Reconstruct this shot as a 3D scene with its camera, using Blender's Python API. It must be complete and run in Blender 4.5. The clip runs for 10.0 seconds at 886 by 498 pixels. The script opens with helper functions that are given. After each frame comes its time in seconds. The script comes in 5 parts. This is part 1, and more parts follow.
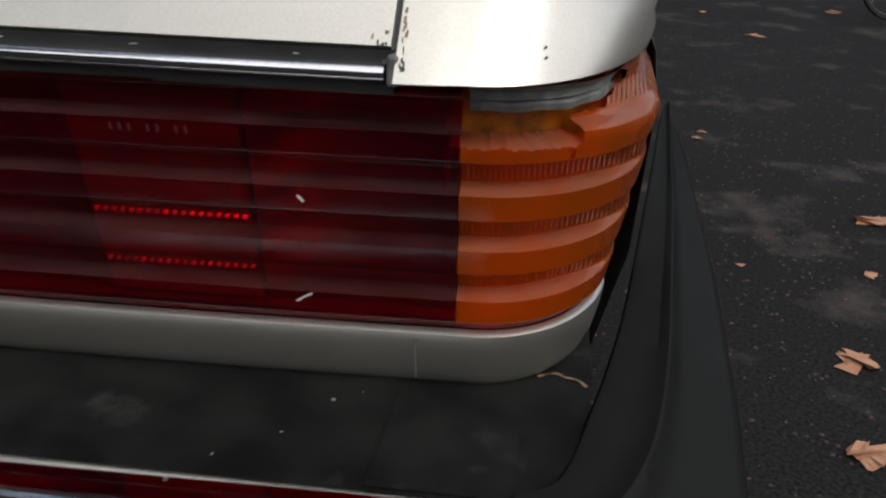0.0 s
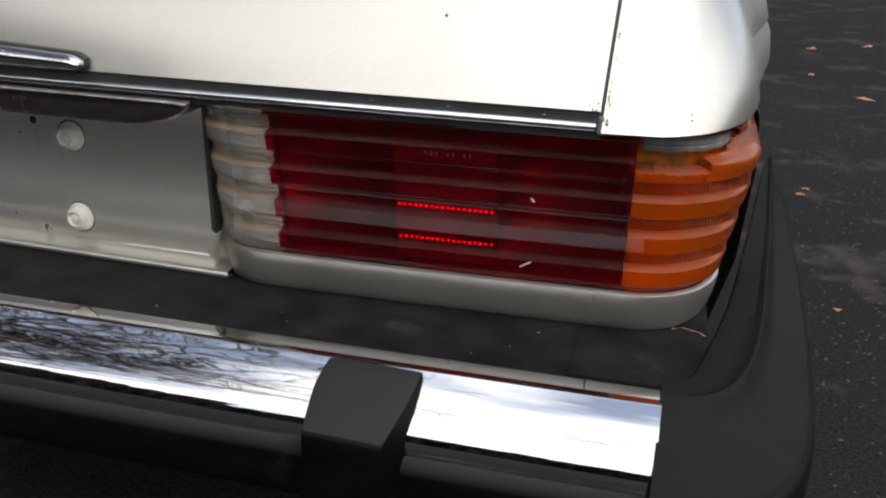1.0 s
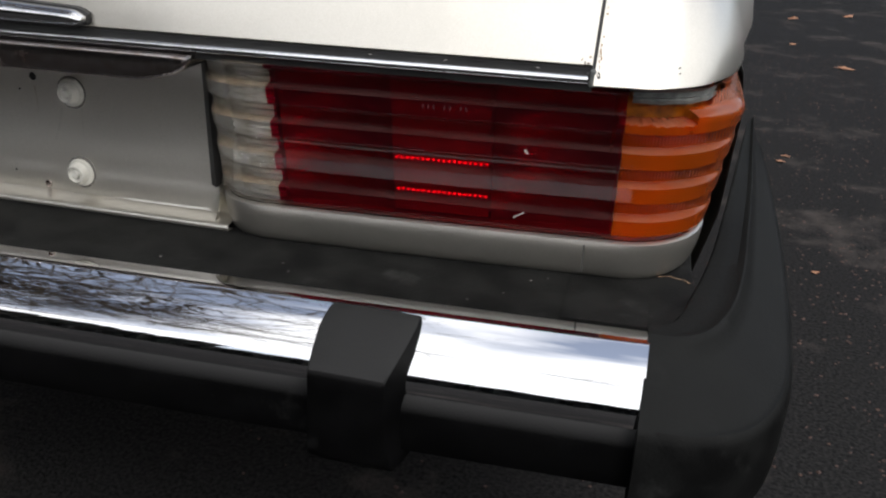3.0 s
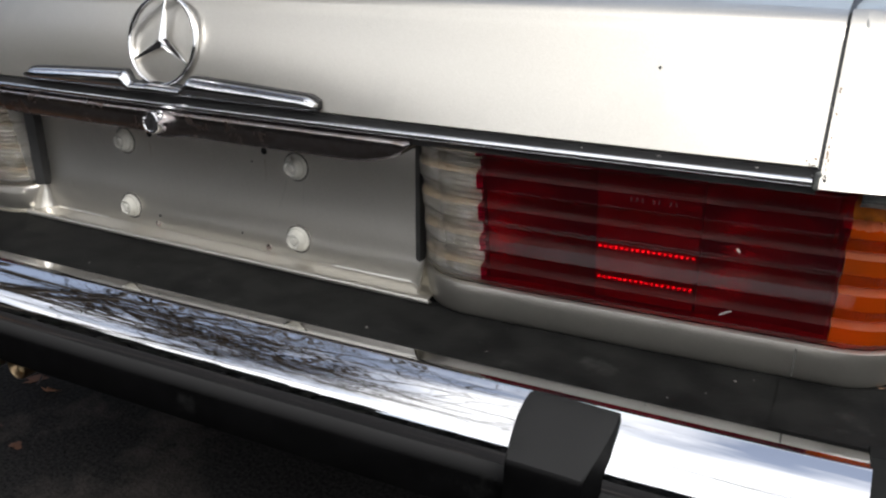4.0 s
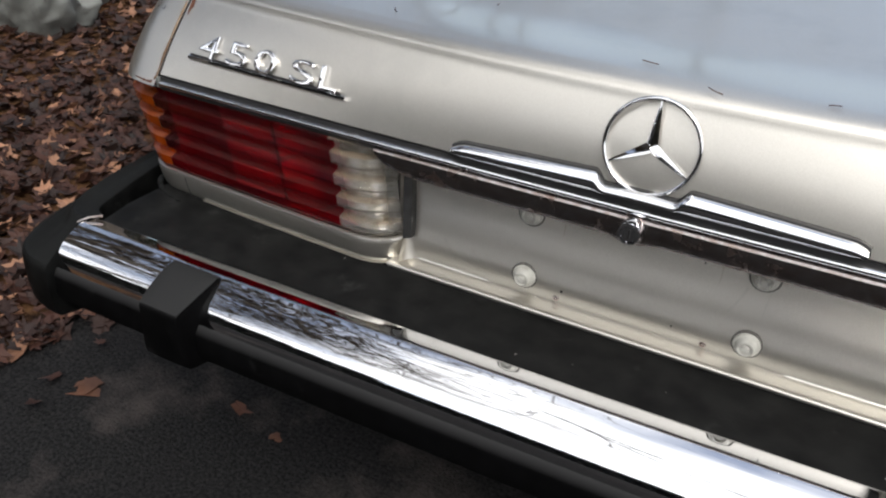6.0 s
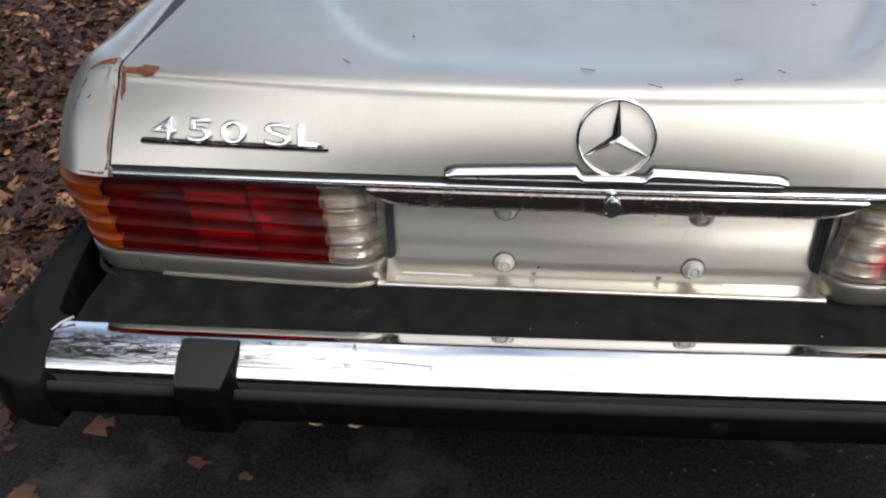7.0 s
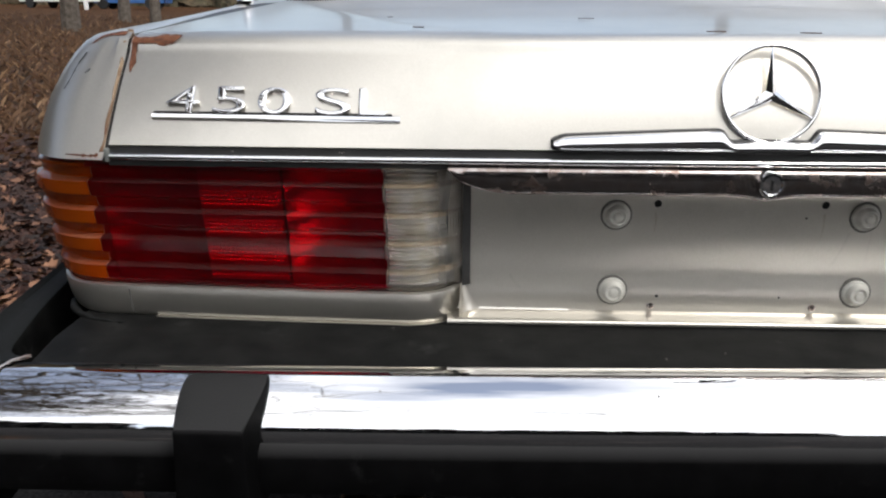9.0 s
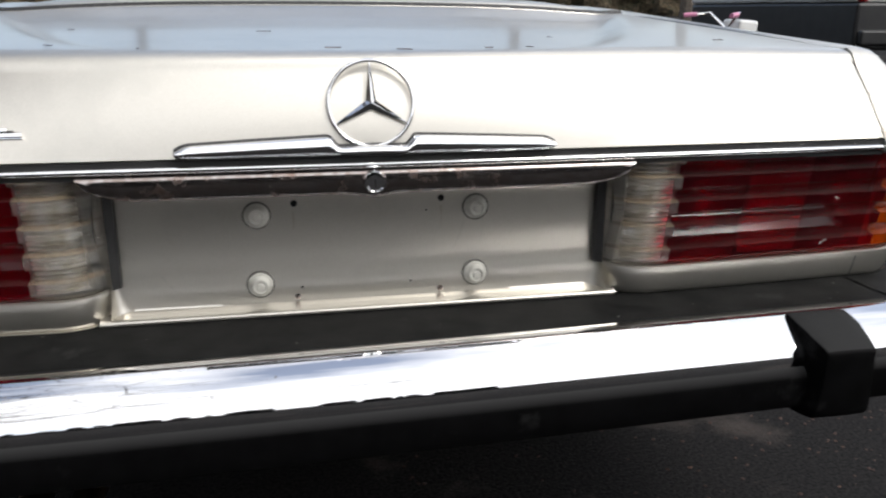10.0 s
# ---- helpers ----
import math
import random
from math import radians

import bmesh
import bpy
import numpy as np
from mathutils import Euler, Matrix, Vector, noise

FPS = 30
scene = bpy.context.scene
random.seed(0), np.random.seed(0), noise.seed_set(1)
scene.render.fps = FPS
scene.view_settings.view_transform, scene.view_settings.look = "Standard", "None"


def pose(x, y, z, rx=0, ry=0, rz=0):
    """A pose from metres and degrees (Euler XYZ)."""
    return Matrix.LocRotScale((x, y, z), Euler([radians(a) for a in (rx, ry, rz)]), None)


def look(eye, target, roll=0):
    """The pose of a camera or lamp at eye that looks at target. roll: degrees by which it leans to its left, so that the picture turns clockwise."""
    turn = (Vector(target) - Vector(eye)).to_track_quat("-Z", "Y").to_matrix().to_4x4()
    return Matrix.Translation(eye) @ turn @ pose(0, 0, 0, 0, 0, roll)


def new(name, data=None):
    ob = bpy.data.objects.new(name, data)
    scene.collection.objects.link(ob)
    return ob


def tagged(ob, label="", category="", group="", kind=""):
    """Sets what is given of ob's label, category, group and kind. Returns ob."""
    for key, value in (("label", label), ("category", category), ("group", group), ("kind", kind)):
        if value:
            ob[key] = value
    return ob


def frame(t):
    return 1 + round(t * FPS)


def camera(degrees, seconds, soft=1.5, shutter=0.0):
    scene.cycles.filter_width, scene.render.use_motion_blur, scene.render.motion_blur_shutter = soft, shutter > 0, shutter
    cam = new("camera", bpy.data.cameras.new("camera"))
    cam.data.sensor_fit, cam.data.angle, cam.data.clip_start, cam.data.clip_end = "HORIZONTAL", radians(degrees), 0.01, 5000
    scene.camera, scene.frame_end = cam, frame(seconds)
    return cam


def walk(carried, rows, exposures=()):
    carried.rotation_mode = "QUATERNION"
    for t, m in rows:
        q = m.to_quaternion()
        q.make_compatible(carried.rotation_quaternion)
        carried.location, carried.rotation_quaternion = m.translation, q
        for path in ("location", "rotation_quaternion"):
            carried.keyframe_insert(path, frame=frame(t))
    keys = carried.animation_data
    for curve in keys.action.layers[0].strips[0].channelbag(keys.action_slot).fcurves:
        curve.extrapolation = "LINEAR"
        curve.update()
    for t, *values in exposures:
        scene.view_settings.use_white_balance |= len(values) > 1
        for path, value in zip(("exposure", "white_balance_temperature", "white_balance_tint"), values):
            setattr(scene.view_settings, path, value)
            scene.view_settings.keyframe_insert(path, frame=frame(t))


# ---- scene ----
cam = camera(57.9, 10.0, soft=2.2, shutter=0.1)
PATH = [
    (0, (0.731, -0.344, 0.806), (0.471, 1.443, -0.054), 1.7),
    (0.5, (0.718, -0.51, 0.817), (0.336, 1.264, -0.024), 2.0),
    (1, (0.705, -0.608, 0.863), (0.207, 1.178, 0.112), 1.6),
    (1.5, (0.71, -0.651, 0.873), (0.2, 1.139, 0.141), 1.5),
    (2, (0.731, -0.653, 0.859), (0.258, 1.121, 0.066), 1.4),
    (2.2, (0.73, -0.654, 0.852), (0.265, 1.116, 0.046), 1.3),
    (3.3, (0.687, -0.638, 0.856), (0.24, 1.133, 0.041), 2.3),
    (3.5, (0.679, -0.642, 0.856), (0.138, 1.107, 0.049), 2.0),
    (4, (0.672, -0.647, 0.892), (-0.18, 1.014, 0.174), 0.4),
    (4.5, (0.608, -0.687, 0.91), (-0.383, 0.914, 0.237), 0.2),
    (5, (0.442, -0.714, 0.895), (-0.548, 0.891, 0.227), 1.1),
    (5.5, (0.258, -0.689, 0.939), (-0.739, 0.901, 0.248), 1.9),
    (5.7, (0.206, -0.695, 1.003), (-0.698, 0.86, 0.128), 2.5),
    (6.8, (-0.044, -0.903, 1.213), (-0.437, 0.728, 0.124), -2.1),
    (7, (-0.13, -0.913, 1.208), (-0.287, 0.762, 0.128), -0.9),
    (7.5, (-0.199, -0.893, 1.201), (-0.256, 0.769, 0.092), -3.5),
    (8, (-0.32, -0.78, 1.107), (-0.241, 0.942, 0.092), -2.9),
    (8.5, (-0.362, -0.785, 0.932), (-0.283, 1.059, 0.164), -0.3),
    (9, (-0.293, -0.795, 0.867), (-0.351, 1.121, 0.295), 0.2),
    (9.5, (-0.199, -0.837, 0.859), (-0.167, 1.083, 0.298), -0.1),
    (10, (-0.098, -0.891, 0.888), (0.282, 0.988, 0.318), 0.3),
]
EXPOSURE = 0.2
walk(cam, [(t, look(eye, target, roll)) for t, eye, target, roll in PATH],
     [(t, EXPOSURE + e) for t, e in ((0.0, -0.46), (0.5, -0.16), (1.0, 0.0), (2.0, -0.10), (3.5, -0.11), (4.0, -0.07), (4.5, -0.07), (5.0, -0.18), (5.5, -0.10), (7.0, 0.05), (7.5, 0.0), (8.0, 0.05), (9.0, 0.0), (10.0, -0.03))])

# ---- world, sun, exposure ----
SUN_ELEVATION, SUN_AZIMUTH = 50.0, 138.0  # degrees; azimuth clockwise from +y
world = bpy.data.worlds.new("world")
scene.world = world
world.use_nodes = True
wn = world.node_tree.nodes
wn.clear()
sky = wn.new("ShaderNodeTexSky")
sky.sky_type, sky.sun_disc = "NISHITA", False
sky.sun_elevation, sky.sun_rotation = radians(SUN_ELEVATION), radians(SUN_AZIMUTH)
sky.air_density, sky.dust_density, sky.ozone_density = 1.0, 1.2, 2.0
bg = wn.new("ShaderNodeBackground")
bg.inputs["Strength"].default_value = 0.15
wo = wn.new("ShaderNodeOutputWorld")
# thin broken cloud over the blue
tcw, cl, mr, mx = wn.new("ShaderNodeTexCoord"), wn.new("ShaderNodeTexNoise"), wn.new("ShaderNodeMapRange"), wn.new("ShaderNodeMix")
cl.inputs["Scale"].default_value, cl.inputs["Detail"].default_value = 2.2, 7
mr.inputs["From Min"].default_value, mr.inputs["From Max"].default_value = 0.43, 0.63
mr.inputs["To Min"].default_value, mr.inputs["To Max"].default_value = 0.14, 0.96
mx.data_type = "RGBA"
mx.inputs["B"].default_value = (10.8, 10.8, 11.0, 1)
wl = world.node_tree.links.new
wl(tcw.outputs["Generated"], cl.inputs["Vector"])
# more haze on the sun's side of the sky, clearer blue away from it
dp, sm = wn.new("ShaderNodeVectorMath"), wn.new("ShaderNodeMath")
dp.operation, sm.operation = "DOT_PRODUCT", "MULTIPLY_ADD"
dp.inputs[1].default_value = (math.sin(radians(SUN_AZIMUTH)), math.cos(radians(SUN_AZIMUTH)), 0.25)
sm.inputs[1].default_value = 0.30
wl(tcw.outputs["Generated"], dp.inputs[0])
wl(dp.outputs["Value"], sm.inputs[0])
wl(cl.outputs["Fac"], sm.inputs[2])
wl(sm.outputs[0], mr.inputs["Value"])
wl(mr.outputs["Result"], mx.inputs["Factor"])
wl(sky.outputs[0], mx.inputs["A"])
wl(mx.outputs["Result"], bg.inputs[0])
world.node_tree.links.new(bg.outputs[0], wo.inputs[0])
sun = new("sun", bpy.data.lights.new("sun", "SUN"))
sun.data.energy, sun.data.angle, sun.data.color = 1.7, radians(25), (1.0, 0.97, 0.93)
az, el = radians(SUN_AZIMUTH), radians(SUN_ELEVATION)
sun.matrix_world = look((math.sin(az) * math.cos(el) * 20, math.cos(az) * math.cos(el) * 20, math.sin(el) * 20), (0, 0, 0))

# ---- materials ----


def material(name, base, rough=0.5, metal=0.0, coat=0.0, coat_rough=0.05, base2=None, scale=40.0, bump=0.0, bump_scale=200.0,
             stain=None, stain_scale=3.0, stain_from=0.55, rough2=None, spec=0.5, thresh=(0.35, 0.65), lit_dust=None):
    """A principled surface with grain (base to base2), slow stains and a fine bump, all in object space at real size."""
    m = bpy.data.materials.new(name)
    m.use_nodes = True
    nt = m.node_tree
    n, link = nt.nodes, nt.links.new
    b = n["Principled BSDF"]
    b.inputs["Base Color"].default_value = (*base, 1)
    b.inputs["Roughness"].default_value = rough
    b.inputs["Metallic"].default_value = metal
    b.inputs["Coat Weight"].default_value = coat
    b.inputs["Coat Roughness"].default_value = coat_rough
    b.inputs["Specular IOR Level"].default_value = spec
    tc = n.new("ShaderNodeTexCoord")
    out = None
    if base2 is not None:
        t = n.new("ShaderNodeTexNoise")
        t.inputs["Scale"].default_value, t.inputs["Detail"].default_value = scale, 6
        link(tc.outputs["Object"], t.inputs["Vector"])
        r = n.new("ShaderNodeValToRGB")
        r.color_ramp.elements[0].position, r.color_ramp.elements[1].position = thresh
        r.color_ramp.elements[0].color, r.color_ramp.elements[1].color = (*base, 1), (*base2, 1)
        link(t.outputs["Fac"], r.inputs["Fac"])
        out = r.outputs["Color"]
    if stain is not None:
        t2 = n.new("ShaderNodeTexNoise")
        t2.inputs["Scale"].default_value, t2.inputs["Detail"].default_value, t2.inputs["Roughness"].default_value = stain_scale, 8, 0.65
        link(tc.outputs["Object"], t2.inputs["Vector"])
        r2 = n.new("ShaderNodeMapRange")
        r2.inputs["From Min"].default_value, r2.inputs["From Max"].default_value = stain_from, stain_from + 0.2
        link(t2.outputs["Fac"], r2.inputs["Value"])
        mx = n.new("ShaderNodeMix")
        mx.data_type = "RGBA"
        link(r2.outputs["Result"], mx.inputs["Factor"])
        if out is not None:
            link(out, mx.inputs["A"])
        else:
            mx.inputs["A"].default_value = (*base, 1)
        mx.inputs["B"].default_value = (*stain, 1)
        out = mx.outputs["Result"]
        if rough2 is not None:
            mr = n.new("ShaderNodeMapRange")
            mr.inputs["To Min"].default_value, mr.inputs["To Max"].default_value = rough, rough2
            link(r2.outputs["Result"], mr.inputs["Value"])
            link(mr.outputs["Result"], b.inputs["Roughness"])
    if lit_dust is not None:
        # dust and the sky's light on what faces up, both put into the colour
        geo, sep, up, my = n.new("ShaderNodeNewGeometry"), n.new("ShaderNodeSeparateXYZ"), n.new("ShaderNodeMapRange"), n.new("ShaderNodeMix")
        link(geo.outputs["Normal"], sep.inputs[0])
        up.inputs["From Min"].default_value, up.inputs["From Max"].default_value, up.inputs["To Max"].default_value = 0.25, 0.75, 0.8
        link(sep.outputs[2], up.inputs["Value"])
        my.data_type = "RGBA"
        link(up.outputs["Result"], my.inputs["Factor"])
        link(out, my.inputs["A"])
        my.inputs["B"].default_value = (*lit_dust, 1)
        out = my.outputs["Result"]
    if out is not None:
        link(out, b.inputs["Base Color"])
    if bump:
        t3 = n.new("ShaderNodeTexNoise")
        t3.inputs["Scale"].default_value, t3.inputs["Detail"].default_value = bump_scale, 4
        link(tc.outputs["Object"], t3.inputs["Vector"])
        bp = n.new("ShaderNodeBump")
        bp.inputs["Strength"].default_value, bp.inputs["Distance"].default_value = 1.0, bump
        link(t3.outputs["Fac"], bp.inputs["Height"])
        link(bp.outputs["Normal"], b.inputs["Normal"])
    return m


def lens_material(name, tint, body, gloss_rough=0.12, body_share=0.3, flutes=0.0, dust=0.35, banded=False, dirt_colour=(0.26, 0.21, 0.17)):
    """Tinted lamp plastic: light passes straight through with the tint, part scatters in the plastic, and the skin shines."""
    m = bpy.data.materials.new(name)
    m.use_nodes = True
    nt = m.node_tree
    n, link = nt.nodes, nt.links.new
    n.clear()
    tr = n.new("ShaderNodeBsdfTransparent")
    tr.inputs["Color"].default_value = (*tint, 1)
    df = n.new("ShaderNodeBsdfDiffuse")
    df.inputs["Color"].default_value = (*body, 1)
    tl = n.new("ShaderNodeBsdfTranslucent")
    tl.inputs["Color"].default_value = (*body, 1)
    add = n.new("ShaderNodeMixShader")
    add.inputs[0].default_value = 0.4
    link(df.outputs[0], add.inputs[1])
    link(tl.outputs[0], add.inputs[2])
    mix = n.new("ShaderNodeMixShader")
    mix.inputs[0].default_value = body_share
    link(tr.outputs[0], mix.inputs[1])
    link(add.outputs[0], mix.inputs[2])
    tc = n.new("ShaderNodeTexCoord")
    ns = n.new("ShaderNodeTexNoise")
    ns.inputs["Scale"].default_value, ns.inputs["Detail"].default_value = 60, 8
    link(tc.outputs["Object"], ns.inputs["Vector"])
    mr = n.new("ShaderNodeMapRange")
    mr.inputs["From Min"].default_value, mr.inputs["From Max"].default_value = 0.3, 0.7
    mr.inputs["To Min"].default_value, mr.inputs["To Max"].default_value = gloss_rough * 0.6, gloss_rough * 1.8
    link(ns.outputs["Fac"], mr.inputs["Value"])
    gl = n.new("ShaderNodeBsdfGlossy")
    link(mr.outputs["Result"], gl.inputs["Roughness"])
    fr = n.new("ShaderNodeFresnel")
    fr.inputs["IOR"].default_value = 1.45
    top = n.new("ShaderNodeMixShader")
    link(fr.outputs[0], top.inputs[0])
    link(mix.outputs[0], top.inputs[1])
    link(gl.outputs[0], top.inputs[2])
    # settled dust on what faces up
    geo, sep = n.new("ShaderNodeNewGeometry"), n.new("ShaderNodeSeparateXYZ")
    link(geo.outputs["Normal"], sep.inputs[0])
    up = n.new("ShaderNodeMapRange")
    up.inputs["From Min"].default_value, up.inputs["From Max"].default_value, up.inputs["To Max"].default_value = 0.2, 0.65, dust
    link(sep.outputs[2], up.inputs["Value"])
    pat = n.new("ShaderNodeMath")
    pat.operation = "MULTIPLY"
    link(up.outputs["Result"], pat.inputs[0])
    big = n.new("ShaderNodeTexNoise")
    big.inputs["Scale"].default_value, big.inputs["Detail"].default_value = 35, 8
    link(tc.outputs["Object"], big.inputs["Vector"])
    bm_ = n.new("ShaderNodeMapRange")
    bm_.inputs["From Min"].default_value, bm_.inputs["From Max"].default_value = 0.1, 0.6
    link(big.outputs["Fac"], bm_.inputs["Value"])
    link(bm_.outputs["Result"], pat.inputs[1])
    dirt = n.new("ShaderNodeBsdfDiffuse")
    dirt.inputs["Color"].default_value = (*dirt_colour, 1)
    last = n.new("ShaderNodeMixShader")
    link(pat.outputs[0], last.inputs[0])
    link(top.outputs[0], last.inputs[1])
    link(dirt.outputs[0], last.inputs[2])
    if flutes:
        wv = n.new("ShaderNodeTexWave")
        wv.bands_direction = "X"
        wv.inputs["Scale"].default_value, wv.inputs["Distortion"].default_value = 118.0, 0.0
        link(tc.outputs["Object"], wv.inputs["Vector"])
        bp = n.new("ShaderNodeBump")
        bp.inputs["Distance"].default_value = flutes
        tall = wv.outputs["Fac"]
        if banded:
            # teeth stand in the set-back bands only
            sz, ph, fr1, on = n.new("ShaderNodeSeparateXYZ"), n.new("ShaderNodeMath"), n.new("ShaderNodeMath"), n.new("ShaderNodeMapRange")
            link(tc.outputs["Object"], sz.inputs[0])
            ph.operation, fr1.operation = "MULTIPLY_ADD", "FRACT"
            ph.inputs[1].default_value, ph.inputs[2].default_value = -31.1, 0.7155 * 31.1 - 0.6223 + 9.0
            link(sz.outputs[2], ph.inputs[0])
            link(ph.outputs[0], fr1.inputs[0])
            on.inputs["From Min"].default_value, on.inputs["From Max"].default_value = 0.42, 0.52
            link(fr1.outputs[0], on.inputs["Value"])
            off = n.new("ShaderNodeMapRange")
            off.inputs["From Min"].default_value, off.inputs["From Max"].default_value = 0.88, 0.80
            link(fr1.outputs[0], off.inputs["Value"])
            for gate in (on, off):
                ml = n.new("ShaderNodeMath")
                ml.operation = "MULTIPLY"
                link(tall, ml.inputs[0])
                link(gate.outputs["Result"], ml.inputs[1])
                tall = ml.outputs[0]
        link(tall, bp.inputs["Height"])
        for node in (gl, df, fr):
            link(bp.outputs["Normal"], node.inputs["Normal"])
    o = n.new("ShaderNodeOutputMaterial")
    link(last.outputs[0], o.inputs[0])
    return m


PAINT = material("silver_paint", (0.583, 0.556, 0.500), rough=0.36, metal=0.92, coat=0.4, coat_rough=0.10, base2=(0.643, 0.616, 0.560), scale=900,
                 stain=(0.53, 0.512, 0.465), stain_scale=5, stain_from=0.52)
RUST = material("rust", (0.065, 0.020, 0.009), rough=0.9, base2=(0.16, 0.060, 0.026), scale=160, bump=0.0006, bump_scale=300)
CHROME = material("chrome", (0.82, 0.82, 0.83), rough=0.025, metal=1.0, stain=(0.66, 0.64, 0.62), stain_scale=45, stain_from=0.70, rough2=0.2,
                  bump=0.00002, bump_scale=18)
CHROME_DULL = material("pitted_chrome", (0.46, 0.43, 0.42), rough=0.16, metal=1.0, base2=(0.34, 0.285, 0.26), scale=110, stain=(0.22, 0.15, 0.12), stain_scale=30, stain_from=0.52, rough2=0.4, bump=0.0001, bump_scale=300)
# rubber with paler upward faces: dust, and sky light put into the tone
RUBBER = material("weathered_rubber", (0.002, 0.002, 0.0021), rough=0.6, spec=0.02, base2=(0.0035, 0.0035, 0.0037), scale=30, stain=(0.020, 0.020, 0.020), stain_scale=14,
                  stain_from=0.60, bump=0.0003, bump_scale=500, lit_dust=(0.033, 0.033, 0.033))
RUBBER_SHELF = material("dusty_rubber", (0.005, 0.005, 0.005), rough=0.65, spec=0.10, base2=(0.012, 0.012, 0.0115), scale=26, stain=(0.040, 0.040, 0.038), stain_scale=17,
                        stain_from=0.60, bump=0.0003, bump_scale=400)
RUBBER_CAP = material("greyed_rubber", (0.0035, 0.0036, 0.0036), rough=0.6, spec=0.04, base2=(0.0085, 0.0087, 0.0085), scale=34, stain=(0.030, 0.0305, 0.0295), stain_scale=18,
                      stain_from=0.58, bump=0.0004, bump_scale=350, lit_dust=(0.014, 0.0144, 0.0141))
FILLER = material("seam_filler", (0.11, 0.055, 0.028), rough=0.85, base2=(0.30, 0.22, 0.14), scale=60)
SCRATCH = material("scratch", (0.035, 0.035, 0.035), rough=0.8)
SCUFF = material("scuff", (0.55, 0.50, 0.48), rough=0.8)
BLACK = material("black_rubber", (0.012, 0.012, 0.012), rough=0.5, base2=(0.02, 0.02, 0.02))
DARK = material("dark_underbody", (0.005, 0.005, 0.005), rough=0.95, spec=0.05, base2=(0.011, 0.010, 0.009), scale=12)
RED = lens_material("red_lens", (0.57, 0.001, 0.038), (0.17, 0.001, 0.018), 0.10, 0.10, 0.0, 0.10, dirt_colour=(0.24, 0.135, 0.125))
AMBER = lens_material("amber_lens", (0.96, 0.175, 0.002), (0.82, 0.135, 0.004), 0.10, 0.40, 0.0009, 0.19, True)
CLEAR = lens_material("clear_lens", (0.97, 0.965, 0.945), (0.92, 0.90, 0.86), 0.08, 0.15, 0.0009, 0.40, dirt_colour=(0.30, 0.21, 0.12))
HOUSING = material("lamp_reflector", (0.55, 0.54, 0.51), rough=0.42, metal=0.6, base2=(0.42, 0.41, 0.38), scale=25)
BOWL = material("reflector_bowl", (0.90, 0.89, 0.87), rough=0.30, metal=0.9, base2=(0.64, 0.62, 0.59), scale=30)
REFLEX = material("reflex_reflector", (0.86, 0.86, 0.86), rough=0.4, metal=0.5, base2=(0.70, 0.70, 0.70), scale=300, bump=0.0004, bump_scale=420)
# darker copy of the bowl's silver, with shade put into its colour
DIM_SILVER = material("dim_silver", (0.34, 0.33, 0.31), rough=0.42, metal=0.8, base2=(0.24, 0.23, 0.21), scale=30)
PRISM = material("reflex_prism", (0.86, 0.86, 0.86), rough=0.25, metal=1.0)
FLUTED = material("fluted_reflector", (0.90, 0.89, 0.86), rough=0.2, metal=0.6, base2=(0.62, 0.55, 0.44), scale=60, bump=0.0006, bump_scale=260)
WHITE_PLASTIC = material("aged_plastic", (0.46, 0.45, 0.41), rough=0.25, base2=(0.58, 0.57, 0.52), scale=80)
GREY_SEAL = material("grey_seal", (0.085, 0.09, 0.087), rough=0.6, base2=(0.19, 0.20, 0.185), scale=90)
MARK = material("moulded_mark", (0.07, 0.014, 0.018), rough=0.7, spec=0.2)
RUN = material("dried_run", (0.56, 0.54, 0.49), rough=0.5, metal=0.85, base2=(0.60, 0.575, 0.52), scale=200)
# dark tone of the valance seams, and of the shade drawn round the bolts
SEAM_AND_SHADE = material("seam_and_shade", (0.12, 0.115, 0.105), rough=0.8)
HOLE = material("hole", (0.004, 0.004, 0.004), rough=0.9)
STEEL = material("pipe_steel", (0.36, 0.27, 0.16), rough=0.32, metal=1.0, base2=(0.18, 0.12, 0.07), scale=60)
GLASS_DARK = material("dark_glass", (0.01, 0.012, 0.012), rough=0.03)
TYRE = material("tyre", (0.015, 0.015, 0.015), rough=0.8)
LEAF = material("dead_leaf", (0.05, 0.02, 0.01), rough=0.75, base2=(0.13, 0.055, 0.028), scale=9)
NEEDLE = material("dry_needle", (0.035, 0.016, 0.009), rough=0.7, base2=(0.10, 0.045, 0.022), scale=20)
SPECK = material("pale_dirt", (0.26, 0.25, 0.24), rough=0.9, base2=(0.16, 0.15, 0.14), scale=300)
INNER_AMBER = material("amber_inner_wall", (0.40, 0.13, 0.005), rough=0.35, base2=(0.10, 0.03, 0.004), scale=55)
LEAF_PALE = material("pale_dead_leaf", (0.34, 0.15, 0.08), rough=0.75, base2=(0.45, 0.25, 0.15), scale=30)
BARK = material("bark", (0.06, 0.048, 0.038), rough=0.95, base2=(0.13, 0.11, 0.09), scale=12, bump=0.01, bump_scale=25)
TARP = material("grey_tarp", (0.11, 0.115, 0.107), rough=0.6, base2=(0.18, 0.185, 0.17), scale=6, stain=(0.09, 0.088, 0.08), stain_scale=5, bump=0.004, bump_scale=45)

# ---- building helpers ----


def edge_faces(me):
    got = {}
    for p in me.polygons:
        for k in p.edge_keys:
            got.setdefault(k, []).append(p.index)
    return got


